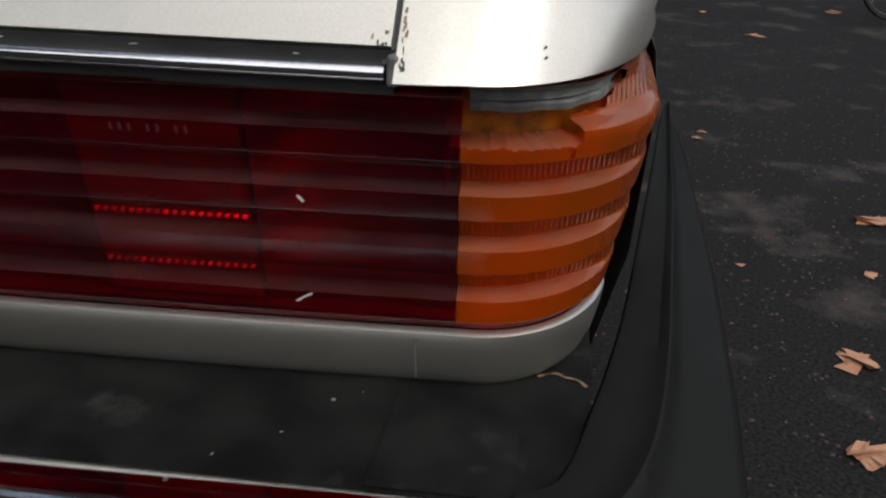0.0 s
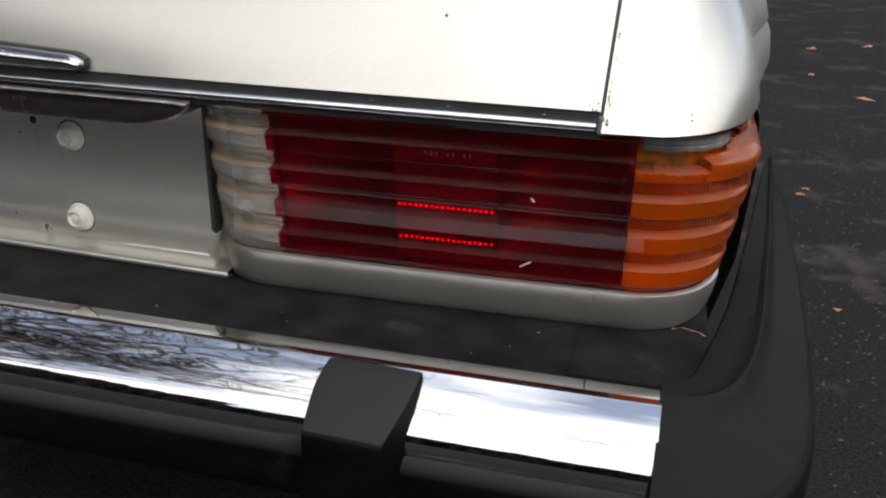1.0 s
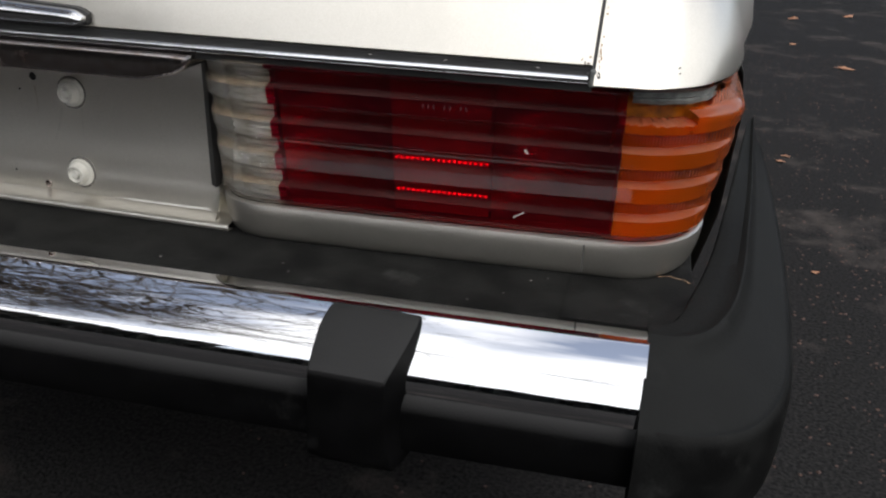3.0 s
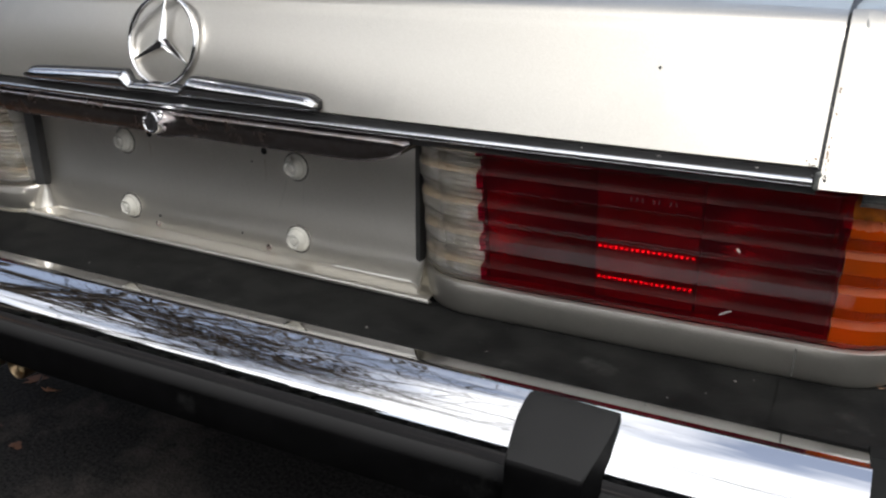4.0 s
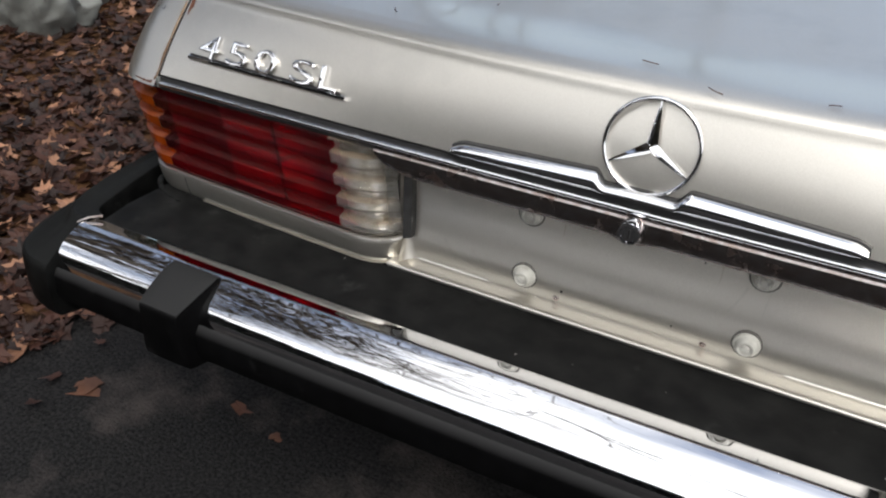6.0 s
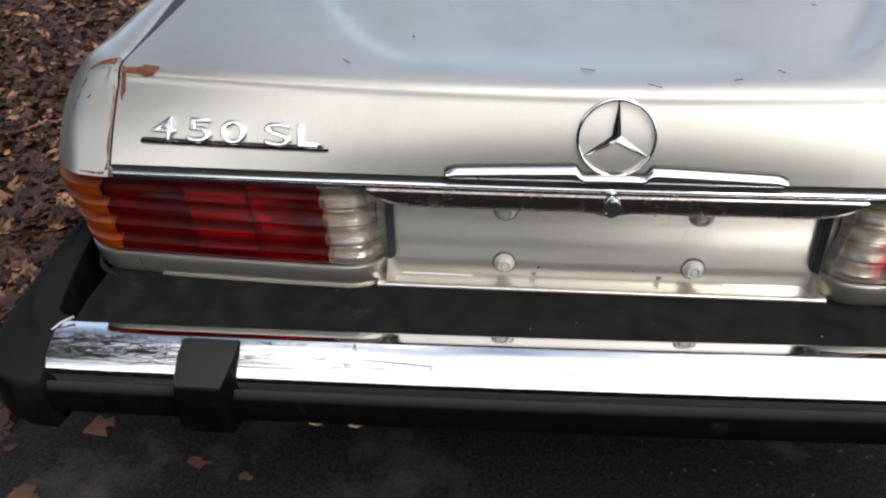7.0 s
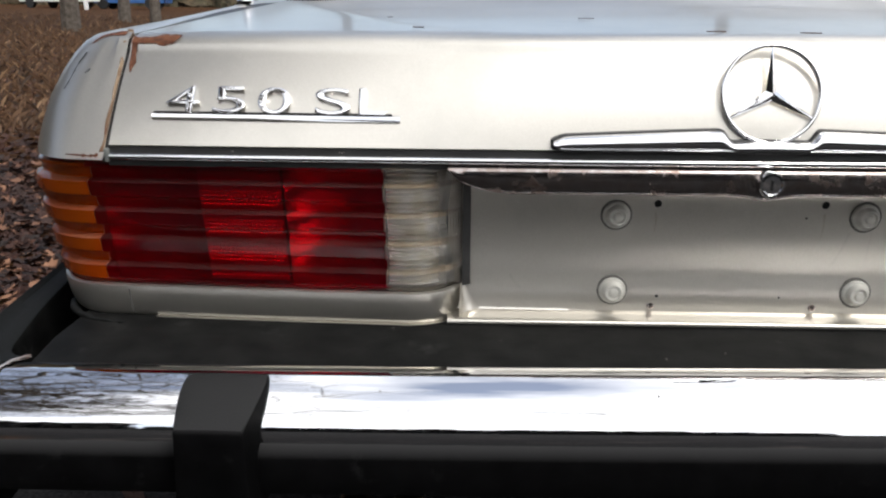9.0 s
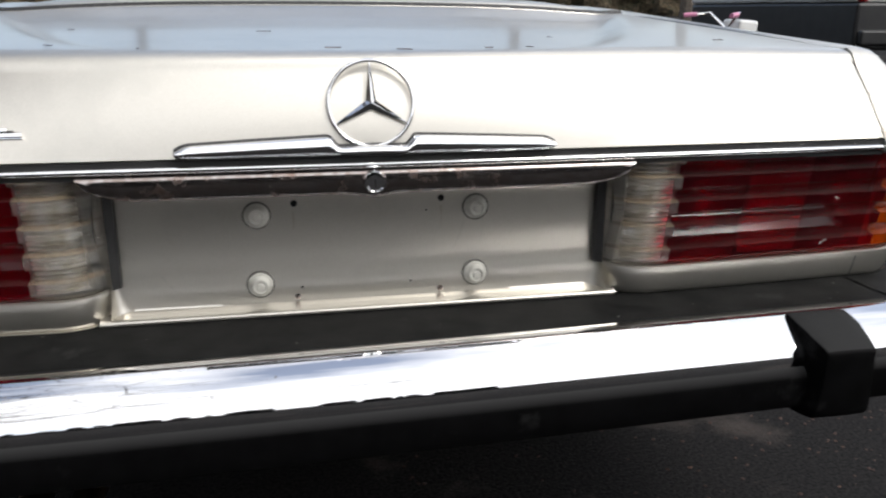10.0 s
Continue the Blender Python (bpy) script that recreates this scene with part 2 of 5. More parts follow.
def rawmesh(name, verts, faces, smooth=True, sharp=35, ref=(0.45, 0.62)):
    """A mesh whose open skins face away from the car's inside (ref: y and z there)."""
    me = bpy.data.meshes.new(name)
    me.from_pydata([tuple(v) for v in verts], [], faces)
    me.validate()
    bm = bmesh.new()
    bm.from_mesh(me)
    bmesh.ops.recalc_face_normals(bm, faces=bm.faces)
    bm.to_mesh(me)
    bm.free()
    if ref is not None and any(len(e) == 1 for e in edge_faces(me).values()):
        c = sum((p.normal.dot(p.center - Vector((p.center.x * 0.85, ref[0], ref[1]))) * p.area for p in me.polygons), 0.0)
        if c < 0:
            me.flip_normals()
    me.polygons.foreach_set("use_smooth", [smooth] * len(me.polygons))
    if smooth:
        me.set_sharp_from_angle(angle=radians(sharp))
    return me


def part(name, me, mat, parent=None, label="", bevel=0.0):
    if isinstance(me, bmesh.types.BMesh):
        bm, me = me, bpy.data.meshes.new(name)
        bm.to_mesh(me)
        bm.free()
    if not me.materials:
        me.materials.append(mat)
    ob = new(name, me)
    ob.parent = parent
    if label:
        ob["label"] = label
    if bevel:
        b = ob.modifiers.new("bevel", "BEVEL")
        b.width, b.segments, b.limit_method, b.angle_limit = bevel, 2, "ANGLE", radians(40)
    return ob


def loft(name, rows, ring=False, caps=False, sharp=35, keep=None, ref=(0.45, 0.62)):
    """A skin over rows of points. ring: each row closes on itself. keep(i, j): whether that quad is made."""
    nv, verts, faces = len(rows[0]), [p for r in rows for p in r], []
    for i in range(len(rows) - 1):
        for j in range(nv if ring else nv - 1):
            k = (j + 1) % nv
            if keep is None or keep(i, j):
                faces.append((i * nv + j, i * nv + k, (i + 1) * nv + k, (i + 1) * nv + j))
    if caps:
        faces.append(tuple(range(nv)))
        faces.append(tuple((len(rows) - 1) * nv + j for j in range(nv)))
    return rawmesh(name, verts, faces, True, sharp, ref)


def mirrored(me, name):
    m2 = me.copy()
    m2.name = name
    m2.transform(Matrix.Diagonal((-1, 1, 1, 1)))
    m2.flip_normals()
    return m2


def box(x0, x1, y0, y1, z0, z1):
    bm = bmesh.new()
    bmesh.ops.create_cube(bm, size=1, matrix=Matrix.Translation(((x0 + x1) / 2, (y0 + y1) / 2, (z0 + z1) / 2)) @ Matrix.Diagonal((x1 - x0, y1 - y0, z1 - z0, 1)))
    return bm


def lathe(name, profile, centre, axis="y", n=24, sharp=30):
    """Turns a profile of (radius, distance along the axis) round an axis through centre."""
    rows = []
    for k in range(n):
        a = 2 * math.pi * k / n
        row = []
        for r, d in profile:
            c, s = r * math.cos(a), r * math.sin(a)
            off = (c, d, s) if axis == "y" else ((d, c, s) if axis == "x" else (c, s, d))
            row.append((centre[0] + off[0], centre[1] + off[1], centre[2] + off[2]))
        rows.append(row)
    rows.append(rows[0])
    return loft(name, rows, sharp=sharp)


def tube(name, points, radius, n=8, taper=None):
    """A round tube along points; taper gives the share of the radius at each point."""
    rows = []
    pts = [Vector(p) for p in points]
    for i, p in enumerate(pts):
        d = (pts[min(i + 1, len(pts) - 1)] - pts[max(i - 1, 0)]).normalized()
        u = d.cross(Vector((0.31, 0.17, 0.93))).normalized()
        w = d.cross(u)
        r = radius * (taper[i] if taper else 1)
        rows.append([tuple(p + r * (math.cos(2 * math.pi * k / n) * u + math.sin(2 * math.pi * k / n) * w)) for k in range(n)])
    return loft(name, rows, ring=True, caps=True)


def smooth01(t):
    t = min(max(t, 0.0), 1.0)
    return t * t * (3 - 2 * t)


def lerp(a, b, t):
    return a + (b - a) * t


def along(points, t):
    """A smooth curve (Catmull-Rom) through points, at t from 0 to 1."""
    n = len(points) - 1
    f = min(max(t, 0.0), 0.99999) * n
    i = int(f)
    f -= i
    p = [Vector(points[min(max(i + k, 0), n)]) for k in (-1, 0, 1, 2)]
    return 0.5 * (2 * p[1] + (p[2] - p[0]) * f + (2 * p[0] - 5 * p[1] + 4 * p[2] - p[3]) * f * f + (3 * p[1] - 3 * p[2] + p[3] - p[0]) * f ** 3)


# ---- the car ----
car = tagged(new("car"), "weathered silver two-door roadster with rusty lid corner, parked on asphalt", "car")

LID_Z, CREASE_Z = 0.7335, 0.844


def lid_low(x):
    return -0.011 + 0.025 * x * x


def lid_crease(x):
    return 0.021 + 0.134 * x * x


def rise(y):
    return 0.056 * min(max(y - 0.05, 0), 1.2)


def deck_z(x, y):
    """The boot lid's top: it climbs forward, crowned, with a shallow dish whose sides splay forward."""
    d = max(y - lid_crease(x), 0)
    z = CREASE_Z - 0.004 * (abs(x) / 0.66) ** 6 + 0.056 * d + 0.010 * (1 - (x / 0.66) ** 2) * min(d, 0.85)
    w = 0.25 + 0.46 * max(y - 0.02, 0) ** 0.7
    return z - 0.019 * smooth01((w - abs(x)) / 0.075) * smooth01((d - 0.005) / 0.20) * (1 - smooth01((d - 0.70) / 0.11))


LID_END = 0.84


def face_y(x, z):
    """Where the tail's skin lies at x and z, from the lid's lower edge over its rounded crease."""
    zt = CREASE_Z - 0.004 * (abs(x) / 0.66) ** 6
    t = (z - LID_Z - 0.002) / (zt - 0.015 - LID_Z - 0.002)
    if t <= 1:
        return lerp(lid_low(x), lid_crease(x), t) - 0.0035 * math.sin(math.pi * max(t, 0))
    q = min((z - zt + 0.015) / 0.015, 1.0)
    return lid_crease(x) + 0.022 * (1 - math.sqrt(1 - q * q))


def trunk_lid_mesh():
    rows = []
    xs = np.linspace(-0.6555, 0.6555, 97)
    for x in xs:
        yb, yc = lid_low(x), lid_crease(x)
        row = [(x, yb + 0.014, LID_Z - 0.001), (x, yb + 0.003, LID_Z - 0.001), (x, yb, LID_Z + 0.002)]
        zt = CREASE_Z - 0.004 * (abs(x) / 0.66) ** 6
        for t in np.linspace(0.06, 1, 14):
            row.append((x, lerp(yb, yc, t) - 0.0035 * math.sin(math.pi * t), lerp(LID_Z + 0.002, zt - 0.015, t)))
        for a in np.linspace(15, 90, 6):
            s, c = math.sin(radians(a)), math.cos(radians(a))
            row.append((x, yc + 0.022 * (1 - c), zt - 0.015 + 0.015 * s))
        for q in np.linspace(0.04, 1, 36) ** 1.5:
            y = lerp(yc + 0.022, LID_END, q)
            row.append((x, y, deck_z(x, y)))
        row.append((x, LID_END + 0.004, deck_z(x, LID_END) - 0.02))
        rows.append(row)
    # edges turned down
    for e in (0, -1):
        edge = [(x, y + 0.006, z - 0.012) for x, y, z in rows[e]]
        rows = [edge] + rows if e == 0 else rows + [edge]
    return loft("trunk_lid", rows, sharp=50)


trunk_lid = part("trunk_lid", trunk_lid_mesh(), PAINT, car, "silver boot lid with rounded rear edge and shallow dish")


def ellipse_corner(x0, y0, x1, y1, n):
    """Points of a quarter round from (x0, y0), leaving along x, to (x1, y1), arriving along y."""
    return [(x0 + (x1 - x0) * math.sin(a), y0 + (y1 - y0) * (1 - math.cos(a))) for a in np.linspace(0, math.pi / 2, n)]


def flank(y):
    """How far the side swells outwards going forward, with the wheel arch."""
    return 0.030 * smooth01((y - 0.15) / 0.8) + 0.045 * math.exp(-((y - 1.05) / 0.30) ** 2)


def quarter_panel_mesh():
    """The side panel behind the wheel, its rear return beside the lid, and its top beside the deck."""
    levels = [(0.719, 0.774, 0.0), (0.722, 0.779, 0.0), (0.728, 0.781, 0.0), (0.75, 0.777, 0.15), (0.775, 0.768, 0.38), (0.80, 0.755, 0.6), (0.817, 0.742, 0.78),
              (0.829, 0.728, 0.9), (0.836, 0.713, 1.0), (0.8395, 0.697, 1.06)]
    rows = []
    sides = list(np.linspace(0.14, 0.9, 16)) + list(np.linspace(0.95, 4.0, 30))
    for k, (z, xs, t) in enumerate(levels):
        yr = face_y(0.66, min(z, 0.8405)) + (0.012 if k == 0 else 0.0)
        r, deep = lerp(0.092, 0.05, t), lerp(0.175, 0.056, t)
        base = [(0.6585, yr), (0.67, yr + 0.001), ((0.67 + xs - r) / 2 + 0.001, yr + 0.0025)] + ellipse_corner(max(xs - r, 0.675), yr + 0.004, xs, yr + deep, 14)
        y1 = base[-1][1]
        row = []
        for x, y in base + [(xs, lerp(y1, 4.0, (s - 0.14) / 3.86)) for s in sides]:
            up = (z - 0.728) / 0.12
            row.append((x + flank(y) * lerp(1, 0.55, max(up, 0)), y, z + max(up, 0) * rise(y)))
        rows.append(row)
    # over the top to the lid's seam
    top = rows[-1]
    for f, dz in ((0.45, 0.0012), (0.85, 0.001), (1.0, -0.001), (1.0, -0.015)):
        row = []
        for x, y, z in top:
            sx = 0.659 + 0.035 * smooth01((y - 0.08) / 0.5) if y < 0.84 else 0.66
            sy = max(y, lid_crease(0.66) + 0.022)
            row.append((lerp(x, sx, f), lerp(y, sy, f), z + dz))
        rows.append(row)
    return loft("quarter_panel", rows, sharp=55)


qmesh = quarter_panel_mesh()
quarter_r = part("quarter_panel", qmesh, PAINT, car, "clean silver rear quarter panel")
quarter_l = part("quarter_panel", mirrored(qmesh, "quarter_panel"), PAINT, car, "silver rear quarter panel with rust at its seam")

# plan of the lamp and the valance under it: points and outward normals, from the plate recess round the corner


def lamp_plan():
    pts = [(0.2975, 0.050), (0.2976, 0.044), (0.2984, 0.034), (0.3012, 0.022), (0.3066, 0.010), (0.3150, 0.000), (0.3260, -0.0075), (0.3390, -0.0120)]
    for x in np.linspace(0.352, 0.69, 28):
        pts.append((x, -0.021 + 0.055 * x * x))
    pts += ellipse_corner(0.69, 0.0052, 0.7905, 0.122, 18)[1:]
    pts += [(0.7910, 0.14), (0.7912, 0.165), (0.7910, 0.185), (0.7907, 0.205), (0.7902, 0.214), (0.7885, 0.218)]
    out = []
    for i, p in enumerate(pts):
        a, b = pts[max(i - 1, 0)], pts[min(i + 1, len(pts) - 1)]
        dx, dy = b[0] - a[0], b[1] - a[1]
        ln = math.hypot(dx, dy)
        out.append((p[0], p[1], dy / ln, -dx / ln))
    return out


PLAN = lamp_plan()
LENS_TOP, LENS_LOW = 0.7155, 0.5775


def lean(z):
    return 0.17 * (0.714 - z)


def plan_point(q, off, z, k=1.0):
    x, y, nx, ny = q
    back = -lean(z) * k
    if x > 0.69 and y > 0 and z > 0.688:
        # the top tucks in under the body round the corner
        off -= 0.019 * smooth01(y / 0.08) * (1 - 0.62 * smooth01((y - 0.13) / 0.09)) * smooth01((z - 0.688) / 0.026)
    if x < 0.350:
        return (x + nx * off, y + ny * off + lean(z) * k * smooth01((0.050 - y) / 0.034), z)
    return (x + nx * (off + (back if x > 0.30 else 0)), y + ny * (off + back), z)


def rib(z):
    """The lens's relief: proud faces, each over a set-back band and a ledge that slopes out to the next face."""
    p = ((LENS_TOP - z) / (LENS_TOP - LENS_LOW) - 0.145) / 0.233
    p = p - math.floor(p)
    if p < 0.46:
        return -0.0006 * p
    if p < 0.60:
        return lerp(-0.0003, -0.0112, smooth01((p - 0.46) / 0.14))
    if p < 0.91:
        return -0.0112 - 0.0026 * (p - 0.60)
    return lerp(-0.0120, 0.0, ((p - 0.91) / 0.09) ** 0.8)


LENS_Z = list(np.linspace(LENS_TOP, LENS_LOW, 130))


def lens_mesh(name, x_from, x_to, side_end=False, missing=None):
    sel = [q for q in PLAN if (x_from <= q[0] <= x_to)]
    # exact ends

    def cut(x):
        for a, b in zip(PLAN, PLAN[1:]):
            if a[0] <= x <= b[0] and b[0] > a[0]:
                f = (x - a[0]) / (b[0] - a[0])
                return tuple(lerp(a[i], b[i], f) for i in range(4))
    if x_from > 0.31:
        sel = [cut(x_from)] + sel
    if x_to < 0.75:
        sel = sel + [cut(x_to)]
    dense = []
    for a, b in zip(sel, sel[1:]):
        n = 3 if missing else 1
        dense += [tuple(lerp(a[i], b[i], k / n) for i in range(4)) for k in range(n)]
    dense.append(sel[-1])
    rows = []
    for q in dense:
        row = [plan_point(q, -0.016, LENS_TOP), plan_point(q, -0.004, LENS_TOP)]
        row += [plan_point(q, rib(z) * (smooth01((0.03 - q[1]) / 0.03) if q[0] < 0.31 else lerp(1, 0.15, smooth01((q[1] - 0.02) / 0.07))), z) for z in LENS_Z]
        row += [plan_point(q, -0.004, LENS_LOW), plan_point(q, -0.016, LENS_LOW)]
        rows.append(row)
    keep = None
    if missing:
        def keep(i, j):
            z = rows[i][j][2]
            return z < missing(i / (len(rows) - 1))
    return loft(name, rows, sharp=60, keep=keep)


def broken_edge(u):
    """How high the broken amber lens still stands, along its length from the red lens round the corner."""
    jag = 0.0007 * math.sin(u * 131) + 0.0005 * math.sin(u * 57 + 1)
    steps = ((0.0, 0.6890), (0.25, 0.6885), (0.285, 0.6830), (0.303, 0.7010), (0.42, 0.7015), (0.47, 0.7060), (0.53, 0.7170))
    for (u0, z0), (u1, z1) in zip(steps, steps[1:]):
        if u < u1:
            return lerp(z0, z1, (u - u0) / (u1 - u0)) + jag
    return 1.0


def tail_lamp(side):
    whole = side < 0
    lamp = new("tail_lamp")
    lamp.parent = car
    lamp["label"] = "ribbed tail lamp with amber, red and clear lenses" if whole else "ribbed tail lamp, its amber corner lens broken at the top"

    def put(name, me, mat, label=""):
        if whole:
            me = mirrored(me, name)
        return part(name, me, mat, lamp, label)
    put("clear_lens", lens_mesh("clear_lens", 0.29, 0.3779), CLEAR, "clear ribbed reversing lens, yellowed")
    put("red_lens", lens_mesh("red_lens", 0.3782, 0.6865), RED, "deep red ribbed lens")
    put("amber_lens", lens_mesh("amber_lens", 0.6868, 0.80, True, None if whole else broken_edge), AMBER, "amber ribbed lens" if whole else "amber ribbed lens with a jagged broken top edge")
    # housing behind the lenses
    rows = []
    for q in PLAN[1:]:
        d = -0.034 if q[0] > 0.31 else -0.008
        rows.append([plan_point(q, -0.012, LENS_TOP + 0.001), plan_point(q, d, LENS_TOP - 0.004), plan_point(q, d - 0.01, 0.65), plan_point(q, d, LENS_LOW + 0.004), plan_point(q, -0.012, LENS_LOW - 0.001)])
    put("lamp_housing", loft("lamp_housing", rows, sharp=30), HOUSING)

    def plan_at(x):
        return (x, -0.021 + 0.055 * x * x, 0.05, -1)
    # the panel of small prisms behind the red lens
    x0, x1 = 0.487, 0.575
    rows = [[plan_point(plan_at(lerp(x0, x1, i / 10)), -0.0175, z) for z in (0.711, 0.65, 0.582)] for i in range(11)]
    # the dimmer right lamp gets a duller panel: shade put into the colour
    panel = put("reflex_panel", loft("reflex_panel", rows), REFLEX if whole else HOUSING, "panel of small reflecting prisms")
    verts, faces = [], []
    wide, steep, yaw = (0.0008, 0.93, -0.46) if whole else (0.0014, 0.95, 0.40)
    for c in range(4):
        for j, p in enumerate((0.34, 0.48, 0.62, 0.76)):
            z = LENS_TOP - (LENS_TOP - LENS_LOW) * (0.145 + 0.233 * (c + p))
            if not whole:
                z -= 0.0075
            if z < 0.588 or not whole and (j != 2 or c not in (1, 2)):
                continue
            for i in range(18):
                x = x0 + 0.0035 + 0.0048 * (i + 0.5 * (j % 2))
                if x > x1 - 0.002 or noise.noise(Vector((x * 90, z * 90, side))) < -0.55:
                    continue
                o = len(verts)
                verts += [plan_point(plan_at(x + wide * math.cos(1.047 * k)), -0.0157 - wide * (steep * math.sin(1.047 * k) + (yaw + 0.12 * noise.noise(Vector((x * 900, z * 900, 2)))) * math.cos(1.047 * k)), z + wide * math.sin(1.047 * k)) for k in range(6)]
                faces.append(tuple(range(o, o + 6)))
    me = rawmesh("prisms", verts, faces, smooth=False)
    if whole:
        me = mirrored(me, "prisms")
    part("prisms", me, PRISM, panel)["kind"] = "stuff"
    rows = [[plan_point(q, -0.0185 + 0.0017 * math.cos(k * math.pi), lerp(0.713, 0.581, k / 44)) for k in range(45)] for q in PLAN if 0.301 < q[0] < 0.38]
    put("fluted_reflector", loft("fluted_reflector", rows, sharp=20), FLUTED, "silver reflector behind the clear lens")
    for x in (0.3782, 0.486, 0.576, 0.6865):
        y = -0.021 + 0.055 * x * x
        f = 0.030 if x in (0.3782, 0.6865) else 0.032
        me = loft("divider", [[(x - 0.0007, y + f + lean(z), z), (x - 0.0007, y + 0.05 + lean(z), z)] for z in (0.714, 0.579)] + [[(x + 0.0007, y + 0.05 + lean(z), z), (x + 0.0007, y + f + lean(z), z)] for z in (0.579, 0.714)])
        put("divider", me, DIM_SILVER)
    for x0, x1 in ((0.380, 0.485), (0.577, 0.684)):
        rows = []
        for i in range(17):
            u = lerp(-1, 1, i / 16)
            x = lerp(x0, x1, i / 16)
            rows.append([plan_point(plan_at(x), -0.021 - 0.017 * (1 - u * u) * (1 - v * v * 0.8), lerp(0.645, 0.713 if v > 0 else 0.579, abs(v))) for v in np.linspace(1, -1, 17)])
        inner = x0 < 0.5
        # less lit bowls get a darker silver instead of less light
        put("reflector_bowl", loft("reflector_bowl", rows, sharp=80), (BOWL if inner else HOUSING) if whole else DIM_SILVER, "silver reflector bowl" if whole else "silver reflector bowl, its dimness put into the colour")
    me = loft("gasket", [[(x, y, z) for x, y in ((0.2885, 0.052), (0.2885, 0.038), (0.2972, 0.031), (0.2972, 0.052))] for z in (0.579, 0.60, 0.68, 0.7135)], ring=True, caps=True)
    put("gasket", me, BLACK)
    if not whole:
        rows = []
        for k, q in enumerate(PLAN[35:50]):
            w = 0.0006 * math.sin(k * 1.9)
            rows.append([plan_point(q, -0.002, 0.7190), plan_point(q, -0.004, 0.7165), plan_point(q, -0.008, 0.7150), plan_point(q, -0.0075, 0.7110), plan_point(q, -0.010, 0.7095 + w), plan_point(q, -0.0085, 0.7080 + w),
                         plan_point(q, -0.010, 0.7045 + w), plan_point(q, -0.018, 0.7038 + w)])
        put("seal", loft("seal", rows, sharp=30), GREY_SEAL, "weathered grey seal over the broken lens")
        rows = [[plan_point(q, -0.020, 0.712), plan_point(q, -0.022, 0.69), plan_point(q, -0.024, 0.655)] for q in PLAN[34:54]]
        put("inner_wall", loft("inner_wall", rows), INNER_AMBER, "amber inner wall showing through the break")
        rows = []
        for k in range(25):
            u = k / 24
            i = 34.3 + u * 7.6
            a, b = PLAN[int(i)], PLAN[int(i) + 1]
            q = tuple(lerp(a[m], b[m], i - int(i)) for m in range(4))
            zz = 0.6876 + 0.0006 * math.sin(k * 2.3)
            rows.append([plan_point(q, -0.0018, zz - 0.004), plan_point(q, -0.0012, zz), plan_point(q, -0.003, zz + 0.0010), plan_point(q, -0.012, zz + 0.0025), plan_point(q, -0.021, zz + 0.003)])
        put("broken_rim", loft("broken_rim", rows), AMBER, "pale broken rim of amber plastic")
    return lamp


tail_lamp(1)
tail_lamp(-1)

# valance under the lamps
def upright(q, off, z):
    """A point of the plan below the lens, where the skin leans less."""
    return plan_point(q, off, z, (lean(LENS_LOW) + 0.16 * (LENS_LOW - z)) / lean(z))


rows = []
for q in PLAN:
    rows.append([plan_point(q, -0.014, LENS_LOW + 0.001), upright(q, -0.002, LENS_LOW - 0.0005), upright(q, 0.0006, LENS_LOW - 0.0020), upright(q, 0.0014, 0.572), upright(q, 0.0017, 0.565), upright(q, 0.0014, 0.556),
                 upright(q, 0.0005, 0.548), upright(q, -0.0010, 0.5415), upright(q, -0.0038, 0.5376), upright(q, -0.022, 0.5350)])
vmesh = loft("valance", rows, sharp=50)
valance_r = part("valance", vmesh, PAINT, car)
valance_l = part("valance", mirrored(vmesh, "valance"), PAINT, car)
for s in (-1, 1):
    q = next(p for p in PLAN if p[0] > 0.655)
    me = loft("seam", [[upright((q[0] + d, *q[1:]), o + 0.0005, z) for o, z in ((0.0014, 0.572), (0.0017, 0.565), (0.0014, 0.556), (0.0005, 0.548), (-0.0010, 0.5415))] for d in (-0.0008, 0.0008)])
    part("seam", me if s > 0 else mirrored(me, "seam"), SEAM_AND_SHADE, valance_r if s > 0 else valance_l)

rows = []
for q in PLAN[3:]:
    if q[0] > 0.64:
        break
    rows.append([upright(q, o, z) for o, z in ((-0.008, 0.5384), (-0.0012, 0.5387), (0.0012, 0.5381), (-0.0003, 0.5375), (-0.008, 0.5372))])
part("lip", mirrored(loft("lip", rows, sharp=60), "lip"), PAINT, valance_l)

# number plate recess
PANEL_Y = 0.050
prof = [(0.040, 0.716), (0.0490, 0.704), (PANEL_Y, 0.66), (PANEL_Y, 0.600), (0.0497, 0.592), (0.0488, 0.585), (0.0476, 0.579), (0.0468, 0.572), (0.0463, 0.562), (0.0460, 0.5505), (0.0452, 0.5478), (0.0430, 0.5466),
        (0.036, 0.5459), (0.026, 0.5450), (0.0215, 0.5444), (0.0196, 0.5430), (0.0189, 0.5412), (0.0195, 0.539), (0.038, 0.537)]


def recess_y(x, y, z):
    """The recess is slightly crowned."""
    return y - 0.004 * (1 - (x / 0.3) ** 2) * smooth01((z - 0.535) / 0.03)


def panel_y(x, z):
    """Where the recess's skin lies at x and z."""
    for (y0, z0), (y1, z1) in zip(prof, prof[1:]):
        if z1 <= z <= z0:
            return recess_y(x, lerp(y0, y1, (z0 - z) / (z0 - z1)), z)
    return PANEL_Y


rows = [[(x, recess_y(x, y, z), z) for y, z in prof] for x in np.linspace(-0.313, 0.313, 105)]
rear_panel = part("rear_panel", loft("rear_panel", rows, sharp=50), PAINT, car, "silver number plate recess, plate missing")
